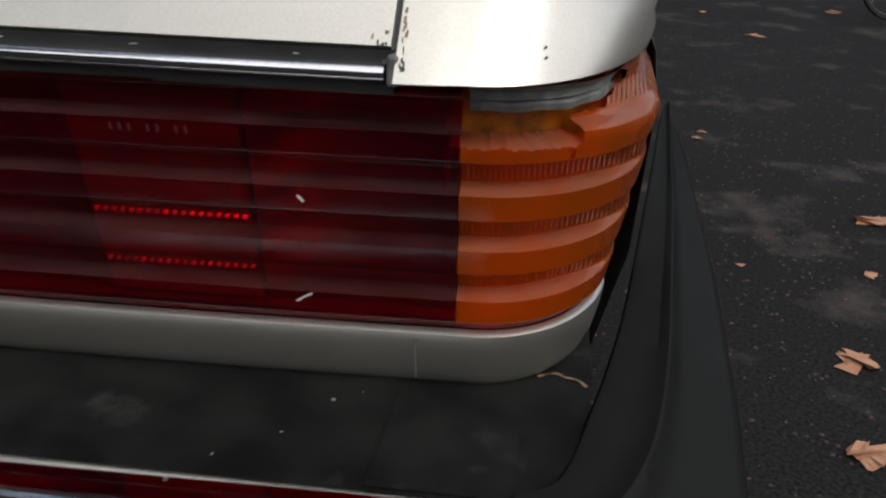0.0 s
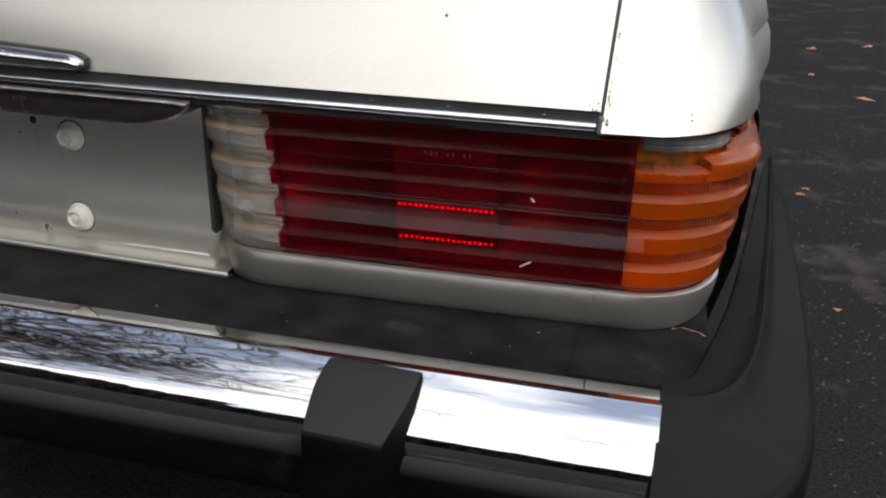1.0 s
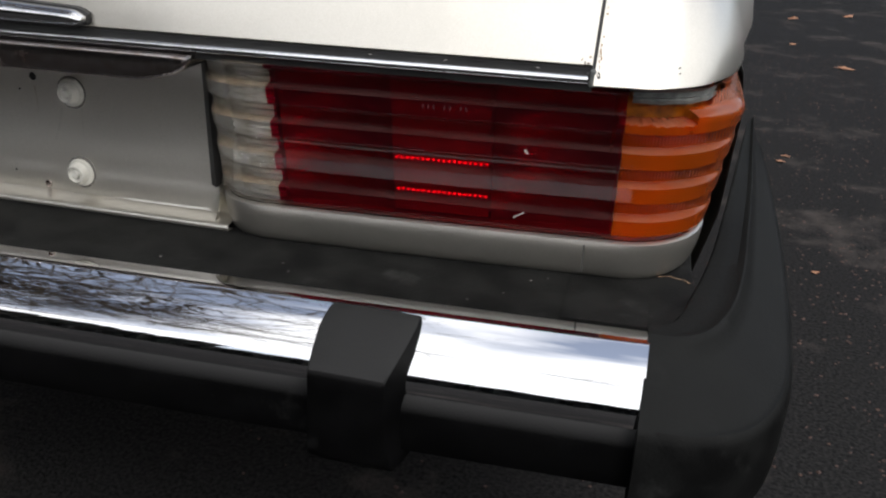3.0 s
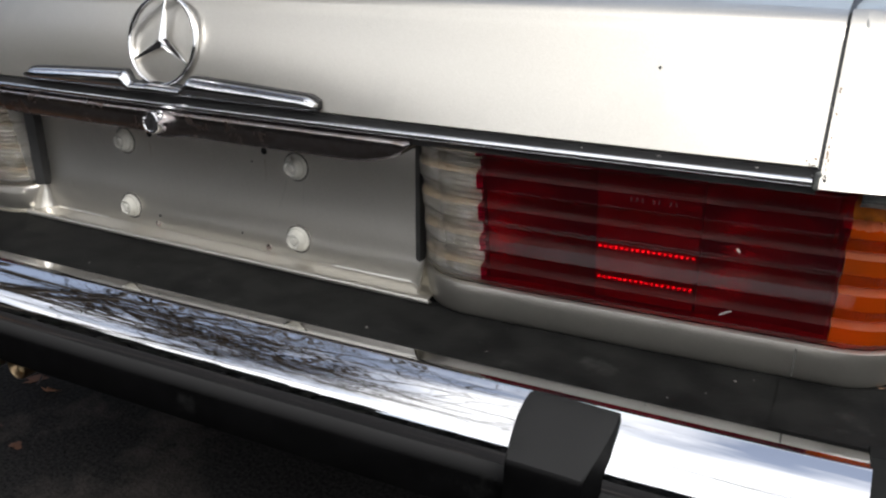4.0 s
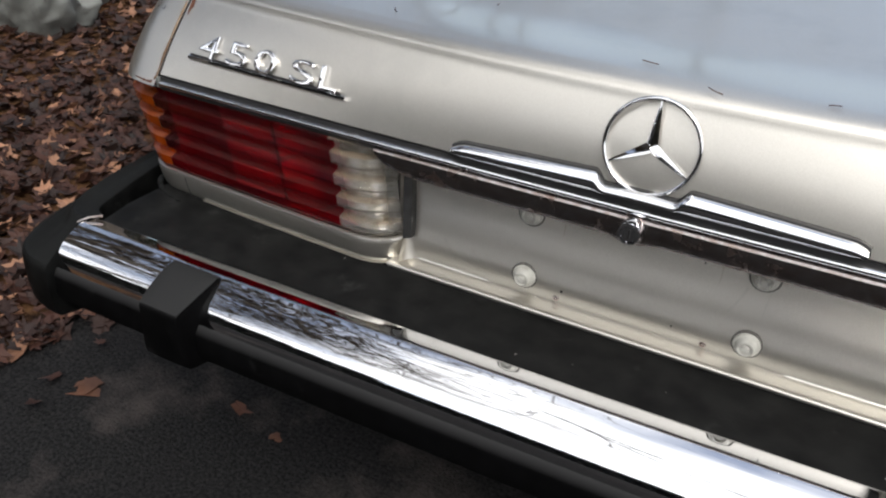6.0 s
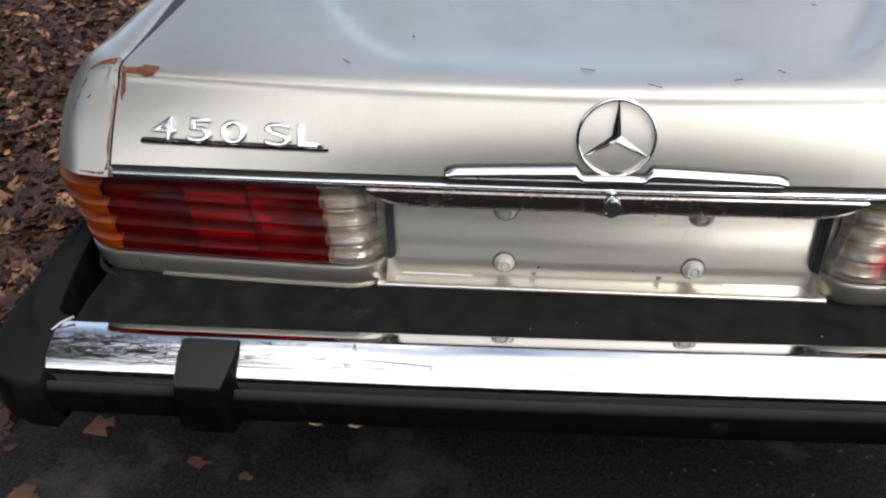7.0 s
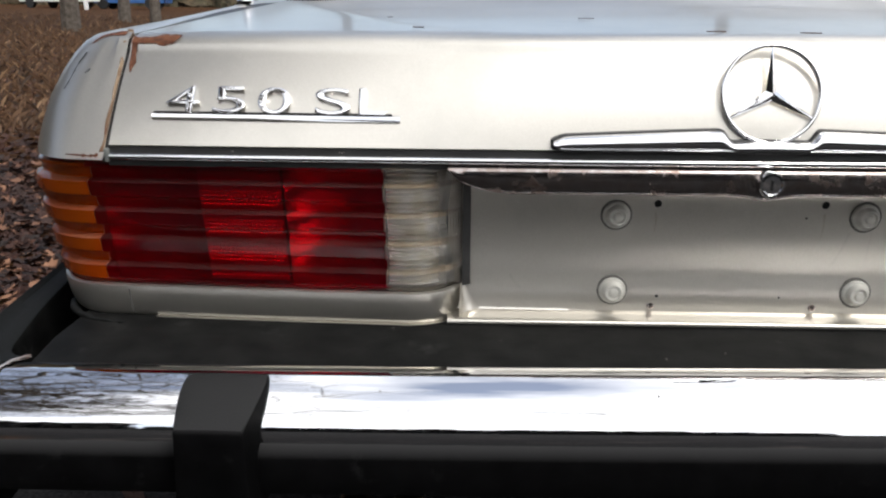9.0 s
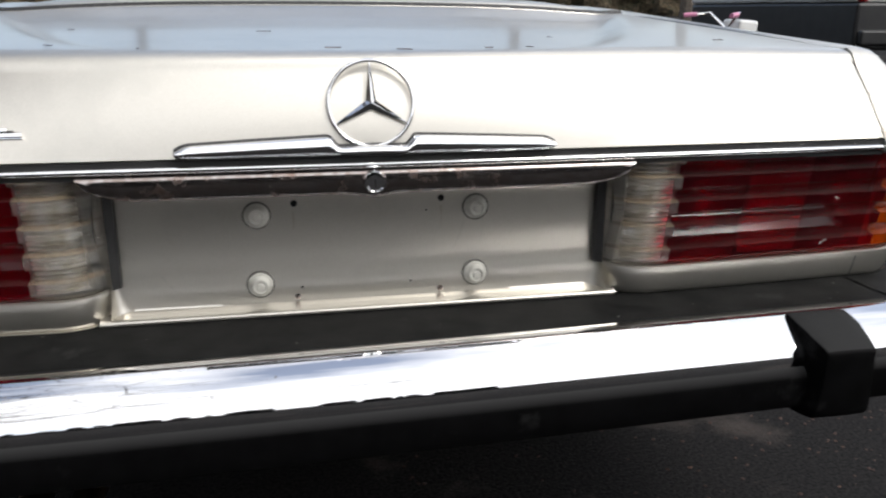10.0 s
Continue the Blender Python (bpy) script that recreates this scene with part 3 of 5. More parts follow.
# the hollow corners where the valance sweeps into the recess
rows = []
for k in range(15):
    v = k / 14
    z = lerp(0.5462, 0.592, v)
    at = panel_y(0.285, max(z, 0.5486)) - 0.0004
    R = 0.0025 + 0.019 * (1 - v) ** 1.7
    rows.append([(0.2982 - R + R * math.sin(q), at - R + R * math.cos(q), z) for q in np.linspace(0, math.pi / 2, 12)] + [(0.2995, at - R - 0.004, z)])
fmesh = loft("corner_sweep", rows)
part("corner_sweep", fmesh, PAINT, valance_r)
part("corner_sweep", mirrored(fmesh, "corner_sweep"), PAINT, valance_l)
for x in (-0.132, 0.132):
    for z in (0.6565, 0.572):
        me = lathe("plate_bolt", [(0.0150, 0.002), (0.0150, -0.0015), (0.0140, -0.0035), (0.0120, -0.0042), (0.0108, -0.0085), (0.0092, -0.0112), (0.0078, -0.0115), (0.0068, -0.0090), (0.0045, -0.0090), (0.0036, -0.0118), (0.0, -0.0122)],
                   (x, panel_y(x, z), z), "y", 22)
        # an added dark ring stands in for the shade round the bolt
        part("shade_ring", lathe("shade_ring", [(0.0172, 0.003), (0.0170, -0.0004), (0.0160, -0.0010), (0.0148, -0.0004)], (x, panel_y(x, z), z), "y", 22), SEAM_AND_SHADE, rear_panel)
        part("plate_bolt", me, WHITE_PLASTIC, rear_panel, "greyish plastic plate bolt")
for x, z, r in ((-0.0885, 0.6695, 0.0042), (0.0885, 0.6695, 0.0042), (-0.083, 0.566, 0.0018), (0.05, 0.566, 0.0012), (0.07, 0.655, 0.0012)):
    part("hole", lathe("hole", [(r, 0.0), (r * 0.9, -0.0006), (0, -0.0006)], (x, panel_y(x, z) - 0.0002, z), "y", 12), HOLE, rear_panel)
for x in (-0.089, 0.0875):
    part("small_screw", lathe("small_screw", [(0.0042, 0.0), (0.0038, -0.0015), (0.0018, -0.002), (0.0012, -0.0008), (0, -0.0008)], (x, panel_y(x, 0.554) + 0.0004, 0.554), "y", 12), CHROME_DULL, rear_panel)

# black seal and chrome moulding between lid and lamps
rows = [[(x, lid_low(x) + 0.022, 0.7145), (x, lid_low(x) - 0.001, 0.7145), (x, lid_low(x) - 0.001, 0.7335), (x, lid_low(x) + 0.022, 0.7335)] for x in np.linspace(-0.657, 0.657, 61)]
part("lid_seal", loft("lid_seal", rows), BLACK, car)
rows = []
for x in np.linspace(-0.6535, 0.6535, 81):
    y = lid_low(x) - 0.002
    rows.append([(x, y + 0.002, 0.7205), (x, y - 0.003, 0.7208), (x, y - 0.0048, 0.7225), (x, y - 0.005, 0.7255), (x, y - 0.0035, 0.7272), (x, y + 0.002, 0.7278)])
part("chrome_moulding", loft("chrome_moulding", rows, sharp=70, caps=True), CHROME, car, "thin chrome moulding under the boot lid")
for s in (-1, 1):
    part("moulding_clip", box(0.6572 * s - 0.0026, 0.6572 * s + 0.0026, -0.006, 0.004, 0.7185, 0.7325), GREY_SEAL, car, bevel=0.0016)

# lid gap beside the quarter panels
for s in (-1, 1):
    rows = []
    for z in np.linspace(0.728, 0.84, 9):
        y = face_y(0.657, z) + 0.004
        rows.append([(s * 0.652, y, z), (s * 0.6605, y, z)])
    for y in np.linspace(0.10, 0.86, 12):
        sx = 0.659 + 0.035 * smooth01((y - 0.08) / 0.5) if y < 0.84 else 0.66
        z = CREASE_Z - 0.008 + rise(y)
        rows.append([(s * 0.645, y, z), (s * (sx + 0.002), y, z)])
    part("lid_gap", loft("lid_gap", rows), BLACK, car)

# plate lamp bar with lock
rows = []
for x in np.linspace(-0.312, 0.312, 65):
    e = min(1.0, (0.3125 - abs(x)) / 0.07)
    h = 0.027 * math.sqrt(max(1 - (1 - e) ** 2, 0.0004)) + 0.005 * math.exp(-(x / 0.018) ** 2)
    zt = 0.7185
    y = lid_low(x) - 0.004
    rows.append([(x, 0.044, zt), (x, y, zt), (x, y - 0.003, zt - 0.0012), (x, y - 0.0040, zt - 0.004), (x, y - 0.0042, zt - h * 0.5), (x, y - 0.0044, zt - h * 0.86), (x, y - 0.0032, zt - h * 0.95), (x, y + 0.0010, zt - h), (x, y + 0.014, zt - h * 0.97), (x, 0.044, zt - h * 0.85)])
bar = part("plate_lamp_bar", loft("plate_lamp_bar", rows, ring=True, caps=True, sharp=50), CHROME_DULL, car, "pitted chrome plate lamp bar")
lock = part("lock", lathe("lock", [(0.0125, 0.004), (0.0125, -0.010), (0.0118, -0.012), (0.0095, -0.0125), (0.0088, -0.011), (0.0, -0.011)], (0, -0.020, 0.7065), "y", 24), CHROME, bar, "round chrome boot lock")
part("keyhole", box(-0.001, 0.001, -0.0325, -0.030, 0.7015, 0.7115), HOLE, lock)


# chrome grip under the star
def grip_half(x):
    """Lower and upper edge of the grip at x."""
    e = min(1.0, (0.2095 - abs(x)) / 0.015)
    tip = math.sqrt(max(1 - (1 - e) ** 2, 0))
    low = 0.7355 + 0.005 * (1 - tip)
    high = 0.7575 - 0.0085 * (abs(x) / 0.21) ** 1.3
    notch = 0.0115 * (1 - smooth01((abs(x) - 0.036) / 0.012))
    return low, lerp(low + 0.004, high - notch, tip if tip > 0.02 else 0.02)


def grip_mesh(grow, depth, name):
    rows = []
    for x in np.linspace(-0.2094, 0.2094, 121):
        lo, hi = grip_half(x)
        lo, hi = lo - grow, hi + grow
        y = lid_low(x) - 0.0015
        mid = (lo + hi) / 2
        rows.append([(x * (1 + grow * 5), y + 0.006, lo), (x * (1 + grow * 5), y - depth * 0.6, lo + 0.0005), (x, y - depth, lerp(lo, hi, 0.22)), (x, y - depth * 1.02, mid), (x, y - depth * 0.82, lerp(lo, hi, 0.8)),
                     (x * (1 + grow * 5), y - depth * 0.35, hi), (x * (1 + grow * 5), y + 0.010, hi)])
    return loft(name, rows, caps=True, sharp=60)


grip = part("grip", grip_mesh(0.0, 0.010, "grip"), CHROME, trunk_lid, "tapered chrome boot grip")
part("grip_gasket", grip_mesh(0.0018, 0.003, "grip_gasket"), BLACK, trunk_lid)

# ring with a three-pointed star
STAR_Z, STAR_R = 0.790, 0.0470
tilt = Matrix.Translation((0, -0.001, STAR_Z)) @ Matrix.Rotation(radians(-14), 4, "X")
rows = []
for k in range(65):
    a = 2 * math.pi * k / 64
    d = Vector((math.sin(a), 0, math.cos(a)))
    rows.append([tuple(tilt @ (d * (STAR_R + u) + Vector((0, v, 0)))) for u, v in ((-0.0017, 0.003), (-0.0022, -0.001), (-0.0008, -0.0028), (0.0008, -0.0028), (0.0022, -0.001), (0.0017, 0.003))])
emblem = part("emblem", loft("emblem", rows, sharp=60), CHROME, trunk_lid, "chrome ring emblem with three spokes")
for k in range(3):
    r = tilt @ Matrix.Rotation(radians(120 * k), 4, "Y")
    v = [(0, -0.0050, 0.0), (-0.0055, 0.0, 0.0032), (0.0055, 0.0, 0.0032), (0.0006, -0.0012, STAR_R), (-0.0006, -0.0012, STAR_R), (0, 0.002, STAR_R)]
    me = rawmesh("spoke", [r @ Vector(p) for p in v], [(0, 3, 4), (0, 2, 3), (0, 4, 1), (1, 4, 5), (2, 5, 3), (1, 5, 2), (3, 5, 4)], smooth=False)
    part("spoke", me, CHROME, emblem)
part("emblem_foot", box(-0.012, 0.012, -0.012, 0.004, 0.737, 0.7455), CHROME, trunk_lid, bevel=0.002)

# model badge


def letter(ch, x0, x1):
    cu = bpy.data.curves.new("letter", "FONT")
    cu.body, cu.size, cu.extrude, cu.bevel_depth, cu.bevel_resolution, cu.offset = ch, 1.0, 0.03, 0.028, 2, -0.024
    tmp = bpy.data.objects.new("letter", cu)
    scene.collection.objects.link(tmp)
    me = bpy.data.meshes.new_from_object(tmp.evaluated_get(bpy.context.evaluated_depsgraph_get()))
    bpy.data.objects.remove(tmp)
    bpy.data.curves.remove(cu)
    co = np.array([v.co for v in me.vertices])
    lo, hi = co.min(0), co.max(0)
    h, z0 = 0.0250, 0.7668
    for v in me.vertices:
        u, w, d = (v.co - Vector(lo)) / 1.0
        x = x0 + u / (hi[0] - lo[0]) * (x1 - x0)
        z = z0 + w / (hi[1] - lo[1]) * h
        v.co = (x, badge_y(x, z) - 0.0058 * d / (hi[2] - lo[2]), z)
    return me


def badge_y(x, z):
    return face_y(x, z) - 0.0005


badge = new("model_badge")
badge.parent = car
badge["label"] = "chrome model lettering with underline on the boot lid"
for ch, a, b in (("4", 298, 357), ("5", 383, 442), ("0", 464, 523), ("S", 566, 628), ("L", 643, 690)):
    part("letter", letter(ch, -0.614 + (a - 275) * 0.000577, -0.614 + (b - 275) * 0.000577), CHROME, badge)
rows = [[(x, badge_y(x, 0.763) + y, z) for y, z in ((0.0, 0.7598), (-0.0035, 0.7600), (-0.005, 0.7625), (-0.004, 0.7655), (0.0, 0.7665))] for x in np.linspace(-0.614, -0.36, 14)]
part("underline", loft("underline", rows, caps=True, sharp=30), CHROME, badge)
# black base bar that also paints in the shade under the letters
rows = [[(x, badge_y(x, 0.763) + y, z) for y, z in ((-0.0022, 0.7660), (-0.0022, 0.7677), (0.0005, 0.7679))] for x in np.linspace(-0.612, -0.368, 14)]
part("badge_shade_bar", loft("badge_shade_bar", rows), BLACK, badge)

# rubber apron between body and bumper
def bump_y(x):
    return -0.110 + 0.016 * x * x + 0.014 * x


rows = []
for x in np.linspace(-0.722, 0.762, 60):
    yi = 0.045 if abs(x) < 0.68 else 0.045 + 1.0 * (abs(x) - 0.68)
    yo = bump_y(x) + 0.031 + (max(x - 0.738, 0) * 2.6 if x > 0 else 0)
    rows.append([(x, yi, 0.5385), (x, 0.02, 0.5375), (x, lerp(0.02, yo, 0.5), 0.5375 + 0.0008 * math.sin(x * 31)), (x, yo, 0.5368 + 0.007 * x), (x, yo - 0.003, 0.520)])
apron = part("apron", loft("apron", rows), RUBBER_SHELF, car, "dusty black rubber apron above the bumper")
rows = [[(x, y, z) for y, z in ((0.03, 0.5390), (-0.029, 0.5398), (bump_y(x) + 0.034, 0.5425))] for x in np.linspace(0.655, 0.725, 6)]
part("apron_patch", loft("apron_patch", rows), RUBBER_SHELF, apron)

# crumpled rubber lip below the corner of the lamp, and the small bracket at the bar's end
rows = []
for k in range(25):
    p = along([(-0.752, 0.075, 0.541), (-0.738, 0.047, 0.542), (-0.716, 0.028, 0.541), (-0.692, 0.018, 0.5400), (-0.668, 0.012, 0.539)], k / 24)
    wv = 0.0025 * noise.noise(Vector((k * 0.45, 3, 1)))
    r = 0.0050 * (1 - 0.75 * (k / 24) ** 2) + 0.6 * wv
    rows.append([(p.x + r * 0.8 * math.cos(a) * 0.5, p.y + r * math.cos(a), p.z - 0.002 + wv + r * 0.75 * math.sin(a)) for a in np.linspace(0, 2 * math.pi, 11)[:-1]])
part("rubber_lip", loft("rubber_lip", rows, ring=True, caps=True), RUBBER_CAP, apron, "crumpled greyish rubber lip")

# bumper, standing a little higher at its right end
LIFT = 0.007
bumper = new("bumper")
bumper.parent = car
bumper["label"] = "chrome bumper bar with black rubber strip and overriders"
BAR = [(0.030, 0.514), (0.031, 0.5370), (0.0285, 0.5379), (0.0225, 0.5391), (0.016, 0.5404), (0.010, 0.5415), (0.006, 0.5420), (0.002, 0.5416), (-0.002, 0.5403), (-0.010, 0.5372), (-0.0200, 0.5324), (-0.0325, 0.5248), (-0.0418, 0.5160), (-0.0460, 0.5075), (-0.0466, 0.4980), (-0.0463, 0.488), (-0.046, 0.479), (-0.045, 0.469)]
crown = [along([(y, z, 0) for y, z in BAR[2:14]], k / 56) for k in range(57)]
BAR = BAR[:2] + [(p.x, p.y) for p in crown] + BAR[14:]
rows = [[(x, bump_y(x) + y, z + LIFT * x) for y, z in BAR] for x in np.linspace(-0.734, 0.727, 81)]
part("chrome_bar", loft("chrome_bar", rows, sharp=60), CHROME, bumper, "polished chrome bumper bar with specks of rust")
STRIP = [(-0.040, 0.4962), (-0.0466, 0.4962), (-0.0480, 0.4955), (-0.0522, 0.4890), (-0.0536, 0.4862), (-0.0543, 0.4835), (-0.0548, 0.480), (-0.0552, 0.466), (-0.0548, 0.455), (-0.053, 0.4485), (-0.046, 0.4455), (-0.01, 0.445), (0.03, 0.447)]
rows = [[(x, bump_y(x) + y, z + LIFT * x) for y, z in STRIP] for x in np.linspace(-0.734, 0.727, 61)]
part("end_bracket", tube("end_bracket", [(-0.722, -0.080, 0.5385), (-0.732, -0.095, 0.5395), (-0.740, -0.108, 0.536)], 0.0022, 8), CHROME_DULL, bumper, "dull metal bracket at the end of the bar")
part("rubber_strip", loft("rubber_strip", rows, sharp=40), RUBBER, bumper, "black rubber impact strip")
GUARD = [(0.004, 0.5370, 0.86), (-0.002, 0.5428, 0.94), (-0.008, 0.5446, 0.985), (-0.020, 0.5425, 1.0), (-0.036, 0.5388, 0.98), (-0.056, 0.5318, 0.90), (-0.070, 0.5262, 0.83), (-0.0745, 0.5238, 0.81), (-0.0765, 0.5205, 0.80), (-0.0768, 0.510, 0.80), (-0.0768, 0.480, 0.83),
         (-0.0760, 0.458, 0.87), (-0.0738, 0.446, 0.90), (-0.068, 0.4395, 0.92), (-0.050, 0.436, 0.96), (0.02, 0.434, 1.0)]
for s in (-1, 1):
    c, hw = 0.5132, 0.0385
    rows = []
    for u in (-1.0, -1.0, -0.985, -0.94, -0.5, 0.0, 0.5, 0.94, 0.985, 1.0, 1.0):
        inset = 0.0 if abs(u) < 0.95 else (0.0008 if abs(u) < 0.99 else 0.0028)
        puff = 0.0012 * (1 - u * u)
        rows.append([(s * c + u * hw * wide, bump_y(s * c) + y + inset - puff, z - inset * (0.8 if z > 0.5 else 0) + LIFT * s * c + (puff if z > 0.5 else 0)) for y, z, wide in GUARD])
    # the sides run back, flaring, to the bar
    for e in (0, -1):
        sg = -1 if e == 0 else 1
        rows[e] = [(s * c + sg * hw * 1.04, bump_y(s * c) + max(y, -0.034), min(z, 0.520) + LIFT * s * c) for y, z, wide in GUARD]
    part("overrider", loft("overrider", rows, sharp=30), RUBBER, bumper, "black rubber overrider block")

INNER = [(0.7255, -0.050), (0.737, -0.046), (0.748, -0.031), (0.760, 0.017), (0.772, 0.07), (0.786, 0.15), (0.812, 0.34), (0.846, 0.60), (0.862, 0.70)]
RIDGE = [(0.7255, -0.081), (0.750, -0.079), (0.774, -0.059), (0.793, -0.012), (0.806, 0.06), (0.816, 0.15), (0.834, 0.33), (0.857, 0.61), (0.867, 0.70)]
OUTER = [(0.7255, -0.160), (0.772, -0.154), (0.812, -0.126), (0.840, -0.060), (0.853, 0.04), (0.861, 0.14), (0.870, 0.31), (0.878, 0.60), (0.875, 0.70)]
# share of the way from the ridge to the rim, height at the bar, height along the side
FALL = [(0.06, 0.5430, 0.5400), (0.14, 0.5395, 0.5315), (0.22, 0.5370, 0.5275), (0.32, 0.5338, 0.5240), (0.48, 0.5282, 0.5185), (0.64, 0.5218, 0.5130), (0.76, 0.5160, 0.5088), (0.84, 0.5115, 0.5064), (0.88, 0.5092, 0.5062), (0.92, 0.5078, 0.5068), (0.955, 0.5040, 0.5040),
        (0.98, 0.4985, 0.4985), (1.0, 0.488, 0.488), (1.0, 0.452, 0.452), (0.975, 0.434, 0.434), (0.90, 0.422, 0.422), (0.5, 0.414, 0.414)]
rows = []
for k in range(65):
    t = k / 64
    a, r, b = (along([(*p, 0) for p in line], t) for line in (INNER, RIDGE, OUTER))
    tip, way = smooth01((1 - t) / 0.07), smooth01(t / 0.22)
    row = [(a, 0.480), (a, 0.533), (a.lerp(r, 0.06), 0.5375), (a.lerp(r, 0.14), 0.5388), (a.lerp(r, 0.5), 0.5392), (a.lerp(r, 0.78), 0.5408), (a.lerp(r, 0.90), 0.5444), (a.lerp(r, 0.96), 0.5456), (r, 0.5450)]
    row += [(r.lerp(b, f), lerp(z0, z1, way)) for f, z0, z1 in FALL] + [(a, 0.418)]
    rows.append([(p.x, p.y, lerp(0.475, z + 0.004 * t, 0.2 + 0.8 * tip)) for p, z in row])
cmesh = loft("corner_cap", rows, ring=True, caps=True, sharp=32)
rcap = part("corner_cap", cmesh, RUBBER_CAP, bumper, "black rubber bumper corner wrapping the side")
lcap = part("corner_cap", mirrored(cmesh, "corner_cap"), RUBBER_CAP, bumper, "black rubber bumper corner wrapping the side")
rcap.location = (0.0, 0.0, LIFT * 0.74)
lcap.location = (-0.008, -0.018, -LIFT * 0.74)

# underbody, exhaust, wheels and the rest of the shell
part("underbody", box(-0.66, 0.66, 0.30, 4.0, 0.28, 0.53), DARK, car)
rows = []
for u in np.linspace(-1, 1, 21):
    low = 0.435 - 0.045 * (1 - u ** 4)
    rows.append([(0.70 * u, 0.0, 0.53), (0.70 * u, 0.0, low + 0.03), (0.70 * u, 0.012, low + 0.008), (0.70 * u, 0.05, low), (0.68 * u, 0.16, low - 0.02), (0.66 * u, 0.32, 0.34)])
part("rear_skirt", loft("rear_skirt", rows), DARK, car)
for x in (-0.422, -0.358):
    # a bright disc added just inside the mouth stands for the glint there
    me = lathe("exhaust_pipe", [(0.019, 0.25), (0.019, 0.0), (0.0175, -0.0015), (0.0155, 0.0), (0.012, 0.008), (0.006, 0.012), (0.0, 0.013)], (x, -0.011, 0.302), "y", 20)
    part("exhaust_pipe", me, STEEL, car, "bright steel exhaust tailpipe")
for x in (-0.70, 0.70):
    for y in (1.05, 3.5):
        wheel = part("wheel", lathe("wheel", [(0.20, -0.09), (0.29, -0.095), (0.315, -0.07), (0.318, 0.07), (0.29, 0.095), (0.20, 0.09), (0.19, 0.0), (0.0, 0.0)], (x, y, 0.318), "x", 32), TYRE, car)
        part("rim", lathe("rim", [(0.19, 0.06), (0.17, 0.075), (0.05, 0.05), (0.0, 0.06)], (x, y, 0.318), "x", 24) if x > 0 else lathe("rim", [(0.19, -0.06), (0.17, -0.075), (0.05, -0.05), (0.0, -0.06)], (x, y, 0.318), "x", 24), CHROME_DULL, wheel)
rows = []
for z, x in ((0.728, 0.776), (0.70, 0.789), (0.66, 0.795), (0.55, 0.79), (0.42, 0.76), (0.30, 0.72)):
    rows.append([(x + flank(y) - (0.02 if abs(y - 1.05) < 0.36 and z < 0.6 else 0), y, z) for y in np.linspace(0.212, 4.0, 40)])
smesh = loft("side_panel", rows)
part("side_panel", smesh, PAINT, car)
part("side_panel", mirrored(smesh, "side_panel"), PAINT, car)
# the folded top's cover and the shell ahead of it
rows = []
for y, z, w in ((0.862, 0.888, 0.66), (0.866, 0.902, 0.658), (0.875, 0.909, 0.655), (0.90, 0.914, 0.652), (1.05, 0.922, 0.65), (1.30, 0.924, 0.65), (1.55, 0.918, 0.655), (1.62, 0.905, 0.66), (2.30, 0.905, 0.67), (2.42, 0.918, 0.68), (3.2, 0.895, 0.68), (4.0, 0.82, 0.68), (4.05, 0.5, 0.68)):
    rows.append([(-0.70, y, min(0.86, z))] + [(u * w, y, z - 0.012 * u * u - 0.02 * u ** 8) for u in np.linspace(-1, 1, 25)] + [(0.70, y, min(0.86, z))])
part("top_cover", loft("top_cover", rows, sharp=40), PAINT, car, "silver cover over the folded top, and bonnet ahead")
rows = [[(x, 0.846, deck_z(min(max(x, -0.65), 0.65), 0.84) + 0.001), (x, 0.852, deck_z(min(max(x, -0.65), 0.65), 0.84) + 0.008), (x, 0.862, deck_z(min(max(x, -0.65), 0.65), 0.84) + 0.004)] for x in np.linspace(-0.655, 0.655, 25)]
part("cover_seal", loft("cover_seal", rows), BLACK, car)
mast = part("aerial", lathe("aerial", [(0.016, 0.0), (0.016, 0.006), (0.011, 0.012), (0.008, 0.022), (0.009, 0.03), (0.006, 0.036), (0.0, 0.037)], (-0.70, 0.72, 0.876), "z", 16), CHROME, car, "retracted chrome aerial")

# rust on the lid's corner and the seam
def lid_skin(x, s):
    """y and z on the lid's skin at x; s: metres up (minus) or over the edge (plus) from the crease."""
    yc, zt = lid_crease(x), CREASE_Z - 0.004 * (abs(x) / 0.66) ** 6
    if s < -0.015:
        t = 1 + (s + 0.015) / 0.094
        return lerp(lid_low(x), yc, t) - 0.0035 * math.sin(math.pi * t) - 0.0008, lerp(LID_Z, zt - 0.015, t)
    if s < 0.012:
        a = (s + 0.015) / 0.027 * math.pi / 2
        return yc + 0.022 * (1 - math.cos(a)) - 0.0008 * math.cos(a), zt - 0.015 + 0.015 * math.sin(a) + 0.0009
    return yc + 0.022 + s - 0.012, deck_z(x, yc + 0.022 + s - 0.012) + 0.0009


def rust_strip(points, parent):
    """Points of x, middle s and width: a ragged strip of rust."""
    rows, rnd = [], random.Random(4)
    n = 5 * (len(points) - 1)
    for k in range(n + 1):
        x, s, w = along(points, k / n)
        w *= 0.8 + 0.4 * rnd.random()
        rows.append([(x, *lid_skin(x, s + w * q)) for q in (-0.5, -0.25, 0, 0.25, 0.5)])
    return part("rust_patch", loft("rust_patch", rows), RUST, parent, "flaking brown rust")


